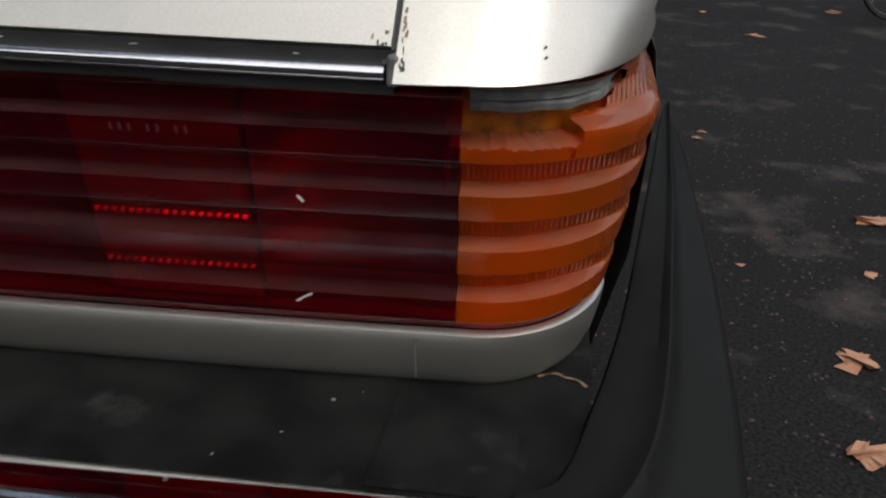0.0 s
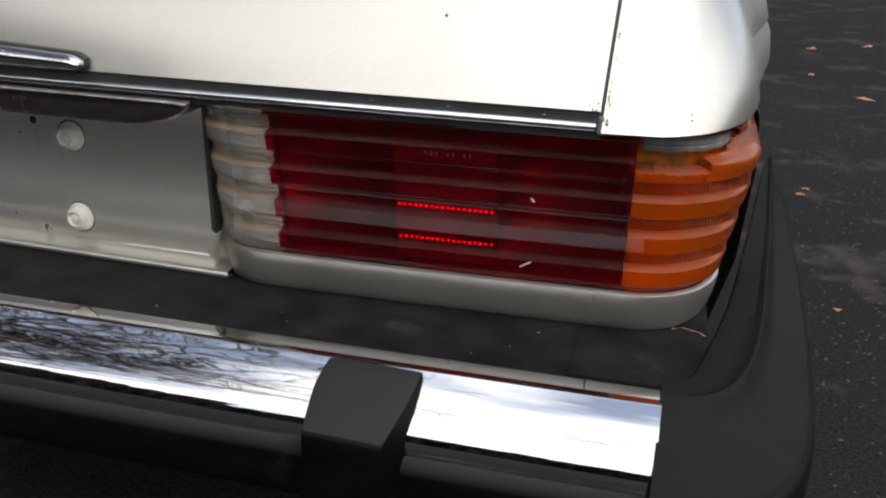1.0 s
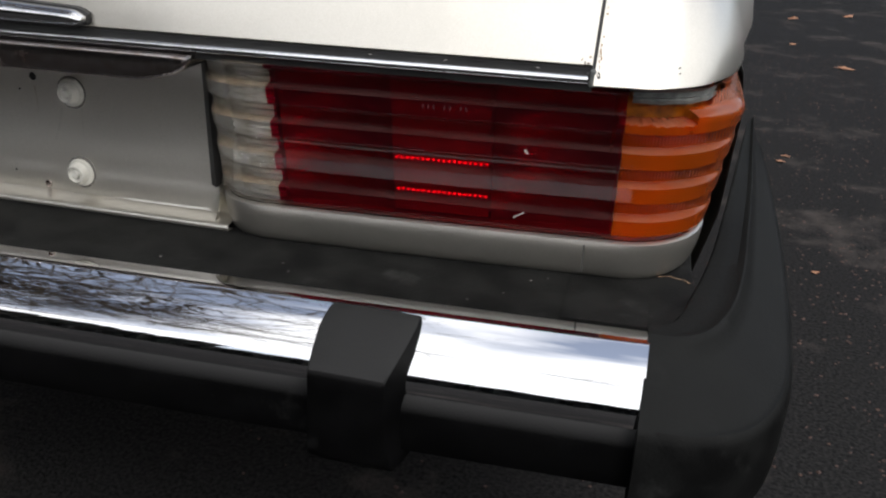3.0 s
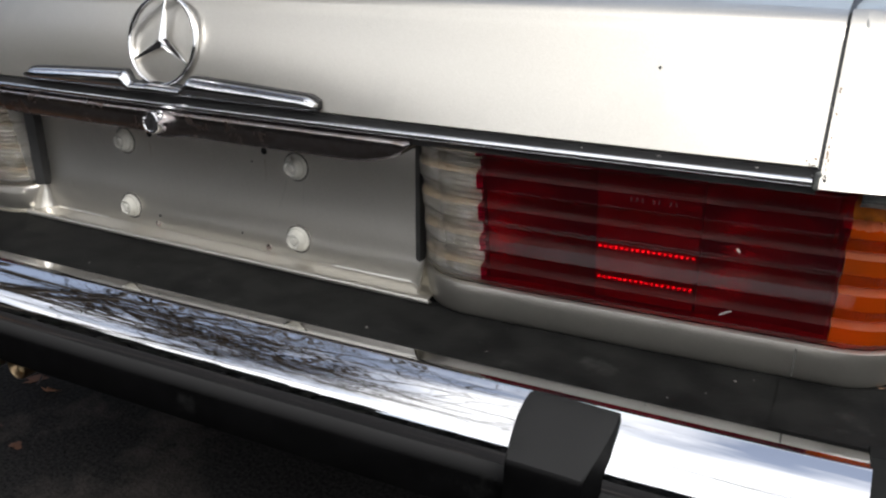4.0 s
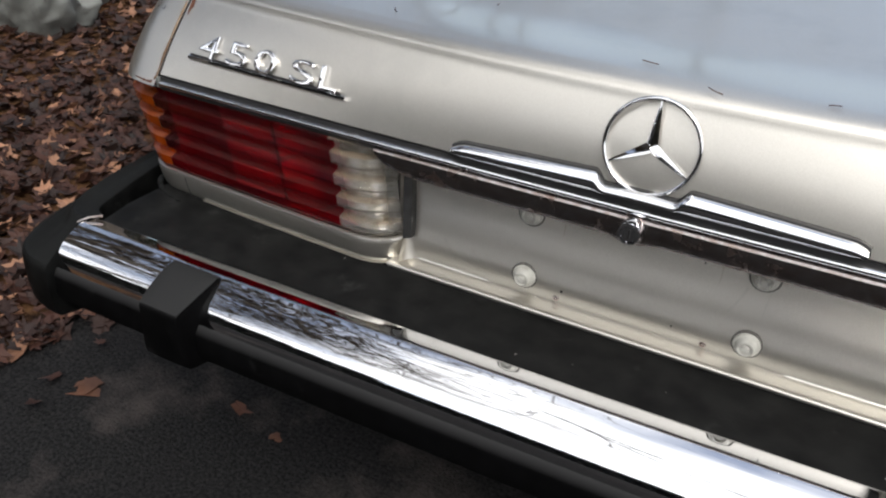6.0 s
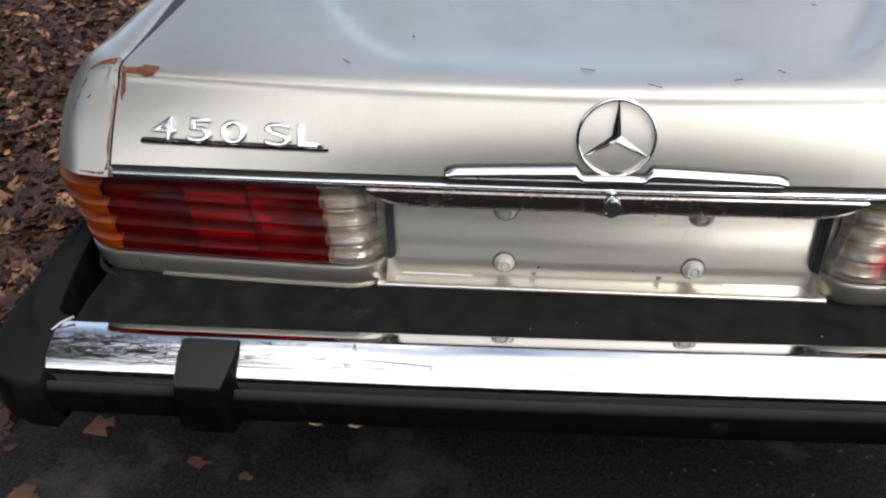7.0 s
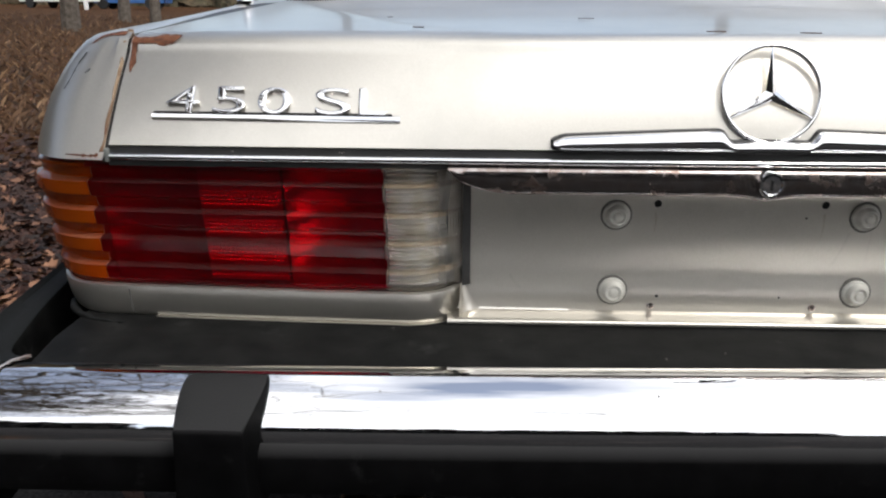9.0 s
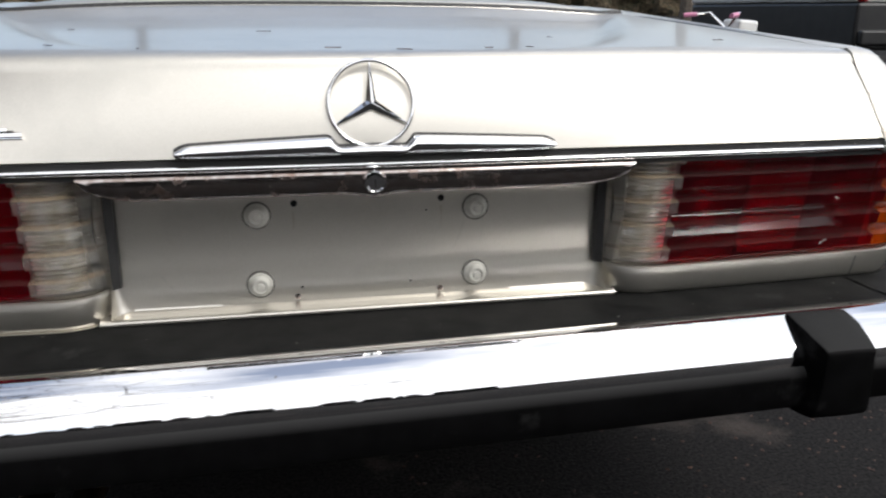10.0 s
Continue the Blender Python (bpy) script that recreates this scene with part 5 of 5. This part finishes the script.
# dried runs and small specks in the plate recess
for pts, w in (([(0.118, 0, 0.640), (0.112, 0, 0.622), (0.104, 0, 0.604)], 0.0028), ([(0.142, 0, 0.645), (0.140, 0, 0.625), (0.139, 0, 0.610)], 0.0018), ([(-0.245, 0, 0.588), (-0.238, 0, 0.578), (-0.232, 0, 0.572)], 0.003),
               ([(-0.150, 0, 0.612), (-0.149, 0, 0.608)], 0.0012), ([(0.05, 0, 0.575), (0.052, 0, 0.571)], 0.0016)):
    marks("dried_run", pts, w, rear_panel, RUN, rear_panel, seed=int(w * 1e5), lift=0.0004)

STREAK = material("rusty_streak", (0.50, 0.455, 0.385), rough=0.45, metal=0.85, base2=(0.55, 0.52, 0.46), scale=120)
for x, z, ln, w in ((-0.090, 0.660, 0.022, 0.0020), (0.0885, 0.660, 0.028, 0.0022)):
    marks("streak", [(x, 0, z), (x + 0.0006, 0, z - ln * 0.5), (x - 0.0004, 0, z - ln)], (w, w * 0.4), rear_panel, STREAK, rear_panel, "faint rusty streak", seed=int(abs(x) * 1e4), lift=0.0003)

# chips in the paint, flecks on the seal and grime beside the lid's gap
marks("paint_chip", [(0.5232, 0, 0.7962), (0.5250, 0, 0.7950)], 0.0022, trunk_lid, SCRATCH, trunk_lid, "small dark chip", seed=2)
for x, z in ((0.7215, 0.7365), (0.7222, 0.7325)):
    marks("paint_chip", [(x, 0, z), (x + 0.0008, 0, z - 0.0008)], 0.0012, quarter_r, SCRATCH, quarter_r, "small dark chip", seed=3)
lid_seal = next(o for o in bpy.data.objects if o.name == "lid_seal")
rr = random.Random(14)
for x in (0.473, 0.536, 0.612, -0.42, -0.53):
    marks("fleck", [(x, 0, 0.7306), (x + rr.uniform(0.002, 0.005), 0, 0.7307 + rr.uniform(-0.0004, 0.0004))], 0.0004, lid_seal, SCUFF, lid_seal, "pale fleck of dried polish", seed=int(abs(x) * 999), lift=0.0004, ragged=1.2)
for k in range(26):
    z = rr.uniform(0.729, 0.80) if k % 3 else rr.uniform(0.726, 0.738)
    x = 0.6600 + abs(rr.gauss(0, 0.0016)) if k % 4 else 0.6535 - abs(rr.gauss(0, 0.004))
    zz = z if k % 4 else rr.uniform(0.7355, 0.742)
    marks("grime_speck", [(x, 0, zz), (x + rr.uniform(-0.0006, 0.0006), 0, zz - rr.uniform(0.0008, 0.003))], rr.uniform(0.0006, 0.0014), quarter_r if k % 4 else trunk_lid, FILLER if k % 3 else SCRATCH, quarter_r if k % 4 else trunk_lid, seed=k, lift=0.0004, ragged=1.0)

# pine needles on the boot lid
rr = random.Random(31)
for x, y in ((-0.276, 0.228), (-0.036, 0.082), (0.206, 0.088), (0.041, 0.030), (-0.349, 0.092), (0.145, 0.052), (0.50, 0.16), (-0.12, 0.46), (0.33, 0.38), (-0.42, 0.52)):
    a, ln = rr.uniform(-1.3, 1.3), rr.uniform(0.005, 0.012)
    pts = [(x + ln * math.cos(a) * u + 0.002 * u * u, y + ln * math.sin(a) * u, deck_z(x, y) + 0.002) for u in (-1, 0, 1)]
    tagged(part("pine_needle", tube("pine_needle", pts, 0.0006, 5), NEEDLE), "dry brown pine needle on the boot lid", "needle", group="needles on the boot lid")

# pale dirt on the bumper and the apron, and a crack at the apron's corner
rr = random.Random(5)
chrome_bar = next(o for o in bpy.data.objects if o.name.startswith("chrome_bar"))
for k in range(26):
    on_bar = k % 2 == 0
    x = rr.uniform(-0.66, 0.68)
    y = bump_y(x) + (rr.uniform(-0.035, 0.025) if on_bar else rr.uniform(0.045, 0.12))
    if abs(abs(x) - 0.5145) < 0.06 and y < bump_y(x) + 0.01:
        continue
    ln = rr.uniform(0.0008, 0.0022)
    a = rr.uniform(0, 3.1)
    marks("dirt_speck", [(x, y, 0.56), (x + ln * math.cos(a), y + ln * math.sin(a), 0.56)], ln * rr.uniform(0.6, 1.3), chrome_bar if on_bar else apron, SPECK, bumper if on_bar else apron, way=(0, 0, -1), seed=k, ragged=0.8)
for x, y in ((0.524, -0.0657), (0.5616, -0.073), (0.6105, -0.061), (0.62, 0.007), (0.70, -0.028)):
    marks("dirt_speck", [(x, y, 0.56), (x + 0.002, y + 0.0012, 0.56)], 0.0026, chrome_bar if y < -0.05 else apron, SPECK, bumper if y < -0.05 else apron, way=(0, 0, -1), seed=7, ragged=1.0)
marks("crack", [(0.7317, 0.0523, 0.56), (0.7415, 0.0571, 0.56), (0.748, 0.054, 0.56), (0.7547, 0.053, 0.56), (0.760, 0.047, 0.56)], 0.0014, apron, FILLER, apron, "tan crack in the rubber", way=(0, 0, -1), seed=2, ragged=1.4)

# dry grass beyond the leaves
verts, faces, rr = [], [], random.Random(77)
for k in range(14000):
    y = 4.5 + 27 * rr.random() ** 1.4
    x = -1.5 - (y * 0.12 + 0.5) - abs(rr.gauss(0, 1)) * (2.5 + y * 0.35)
    h, a, w = rr.uniform(0.03, 0.13) * (1 + 0.9 * max(noise.noise(Vector((x * 0.5, y * 0.5, 3))), 0)), rr.uniform(0, 6.28), rr.uniform(0.004, 0.010)
    dx, dy, z = math.cos(a), math.sin(a), ground_z(x, y)
    o, bend = len(verts), rr.uniform(0.03, 0.16)
    verts += [(x - dy * w, y + dx * w, z), (x + dy * w, y - dx * w, z), (x + dx * bend * 0.4, y + dy * bend * 0.4, z + h * 0.7), (x + dx * bend, y + dy * bend, z + h)]
    faces += [(o, o + 1, o + 2), (o + 2, o + 1, o + 3)]
me = bpy.data.meshes.new("dry_grass")
me.from_pydata(verts, [], faces)
GRASS = LITTER.copy()
GRASS.name = "dry_grass"
_rr = next(x for x in GRASS.node_tree.nodes if x.type == "VALTORGB")
_rr.color_ramp.elements[0].color, _rr.color_ramp.elements[1].color, _rr.color_ramp.elements[2].color = (0.035, 0.018, 0.008, 1), (0.13, 0.066, 0.030, 1), (0.26, 0.16, 0.085, 1)
tagged(part("dry_grass", me, GRASS), "dry brown winter grass and brush", "grass", kind="stuff")


# ---- far things ----
def far_car(x, y, turn, paint, name, label):
    """A parked car far off: body, cabin, windows and wheels."""
    root = new(name)
    root.matrix_world = pose(x, y, ground_z(x, y), 0, 0, turn)
    rows = [[(s * w, yy, z) for s in (-1, -0.96, 0.96, 1)] for yy, z, w in ((-2.1, 0.35, 0.80), (-2.15, 0.70, 0.84), (-2.0, 0.92, 0.82), (2.0, 0.88, 0.82), (2.15, 0.65, 0.84), (2.1, 0.35, 0.80))]
    part("body", loft("body", rows, ref=(0, 0.6)), paint, root)
    for s in (-1, 1):
        rows = [[(s * 0.83, yy, 0.35), (s * 0.85, yy, 0.6), (s * 0.82, yy, 0.90)] for yy in np.linspace(-2.05, 2.05, 9)]
        part("side", loft("side", rows, ref=(0, 0.6)), paint, root)
        for yy in (-1.3, 1.3):
            part("wheel", lathe("wheel", [(0.0, -0.1), (0.3, -0.1), (0.32, 0.0), (0.3, 0.1), (0.0, 0.1)], (s * 0.75, yy, 0.32), "x", 16), TYRE, root)
    part("cabin", loft("cabin", [[(u * w, yy, z) for u in (-1, -0.9, 0.9, 1)] for yy, z, w in ((-1.5, 0.9, 0.78), (-0.9, 1.36, 0.62), (0.2, 1.40, 0.62), (0.95, 0.9, 0.78))], ref=(0, 0.9)), GLASS_DARK, root)
    part("roof", loft("roof", [[(u * 0.61, yy, z) for u in (-1, 1)] for yy, z in ((-0.9, 1.385), (-0.3, 1.415), (0.25, 1.405))], ref=(0, 0.9)), paint, root)
    for s in (-1, 1):
        part("tail_light", box(s * 0.70 - 0.09, s * 0.70 + 0.09, -2.17, -2.12, 0.68, 0.84), RED, root)
    return tagged(root, label, "car")


WHITE_PAINT = material("white_paint", (0.75, 0.75, 0.74), rough=0.3, coat=0.5, base2=(0.68, 0.68, 0.66), scale=3)
BLUE = material("blue_paint", (0.03, 0.10, 0.30), rough=0.4, base2=(0.05, 0.14, 0.36), scale=3)
PINK = material("pink_paint", (0.55, 0.16, 0.30), rough=0.35, base2=(0.62, 0.30, 0.42), scale=8)
BLACK_PAINT = material("black_paint", (0.012, 0.012, 0.013), rough=0.35, base2=(0.02, 0.02, 0.02), scale=6)
far_car(-23.0, 45.0, 70, WHITE_PAINT, "parked_car", "white saloon car parked far off among trees")
far_car(-19.6, 46.5, 95, BLUE, "parked_car", "blue saloon car parked far off among trees")
tagged(part("white_post", lathe("white_post", [(0.0, 0), (0.12, 0), (0.12, 1.25), (0.0, 1.3)], (-20.6, 43.0, ground_z(-20.6, 43.0)), "z", 12), WHITE_PAINT), "white wooden post at the far verge", "post")

van = new("parked_van")
van.location = (7.5, 9.0, ground_z(7.5, 9.0))
part("body", box(0, 2.0, 0, 4.5, 0.98, 2.1), WHITE_PAINT, van, bevel=0.05)
part("lower_body", box(0.02, 1.98, -0.05, 4.5, 0.35, 0.976), BLACK_PAINT, van, bevel=0.04)
part("bumper", box(0.05, 1.95, -0.16, -0.06, 0.42, 0.62), BLACK_PAINT, van, bevel=0.03)
part("tail_light", box(0.03, 0.17, -0.03, -0.004, 0.99, 1.25), RED, van, bevel=0.01)
part("tail_light", box(1.83, 1.97, -0.03, -0.004, 0.99, 1.25), RED, van, bevel=0.01)
for x in (0.15, 1.85):
    for y in (0.9, 3.6):
        part("wheel", lathe("wheel", [(0.0, -0.11), (0.33, -0.11), (0.36, 0.0), (0.33, 0.11), (0.0, 0.11)], (x, y, 0.355), "x", 20), TYRE, van)
tagged(van, "white van with black lower body parked on the drive", "van")


def bicycle(x, y, turn):
    root = new("bicycle")
    root.matrix_world = pose(x, y, ground_z(x, y), 0, 4, turn)
    for cx in (-0.42, 0.42):
        rows = []
        for k in range(33):
            a = 2 * math.pi * k / 32
            rows.append([((0.235 + 0.018 * math.cos(b)) * math.cos(a) + cx, 0.018 * math.sin(b), (0.235 + 0.018 * math.cos(b)) * math.sin(a) + 0.253) for b in np.linspace(0, 2 * math.pi, 7)[:-1]])
        wheel = part("wheel", loft("wheel", rows, ring=True), TYRE, root)
        for k in range(8):
            a = math.pi * k / 8
            part("spoke", tube("spoke", [(cx + 0.22 * math.cos(a), 0, 0.253 + 0.22 * math.sin(a)), (cx - 0.22 * math.cos(a), 0, 0.253 - 0.22 * math.sin(a))], 0.0015, 4), CHROME, wheel)
    for a, b in (((-0.42, 0, 0.253), (-0.12, 0, 0.30)), ((-0.12, 0, 0.30), (-0.20, 0, 0.66)), ((-0.17, 0, 0.55), (0.30, 0, 0.62)), ((-0.12, 0, 0.30), (0.31, 0, 0.56)), ((0.28, 0, 0.70), (0.42, 0, 0.253)), ((-0.42, 0, 0.253), (-0.18, 0, 0.56))):
        part("frame_tube", tube("frame_tube", [a, b], 0.016, 8), PINK, root)
    part("saddle", tube("saddle", [(-0.34, 0, 0.70), (-0.24, 0, 0.71), (-0.08, 0, 0.70)], 0.05, 8, [1, 0.8, 0.35]), WHITE_PAINT, root)
    part("handlebar", tube("handlebar", [(0.16, -0.26, 0.88), (0.24, -0.18, 0.90), (0.29, 0, 0.78), (0.24, 0.18, 0.90), (0.16, 0.26, 0.88)], 0.012, 8), CHROME, root)
    for s in (-1, 1):
        part("grip", tube("grip", [(0.08, s * 0.30, 0.87), (0.17, s * 0.25, 0.885)], 0.019, 8), PINK, root)
    part("stem", tube("stem", [(0.27, 0, 0.68), (0.29, 0, 0.80)], 0.014, 8), CHROME, root)
    part("basket", box(0.32, 0.50, -0.11, 0.11, 0.68, 0.86), WHITE_PAINT, root, bevel=0.02)
    return tagged(root, "small pink child's bicycle with white saddle and basket", "bicycle")


bicycle(3.08, 5.1, 8)
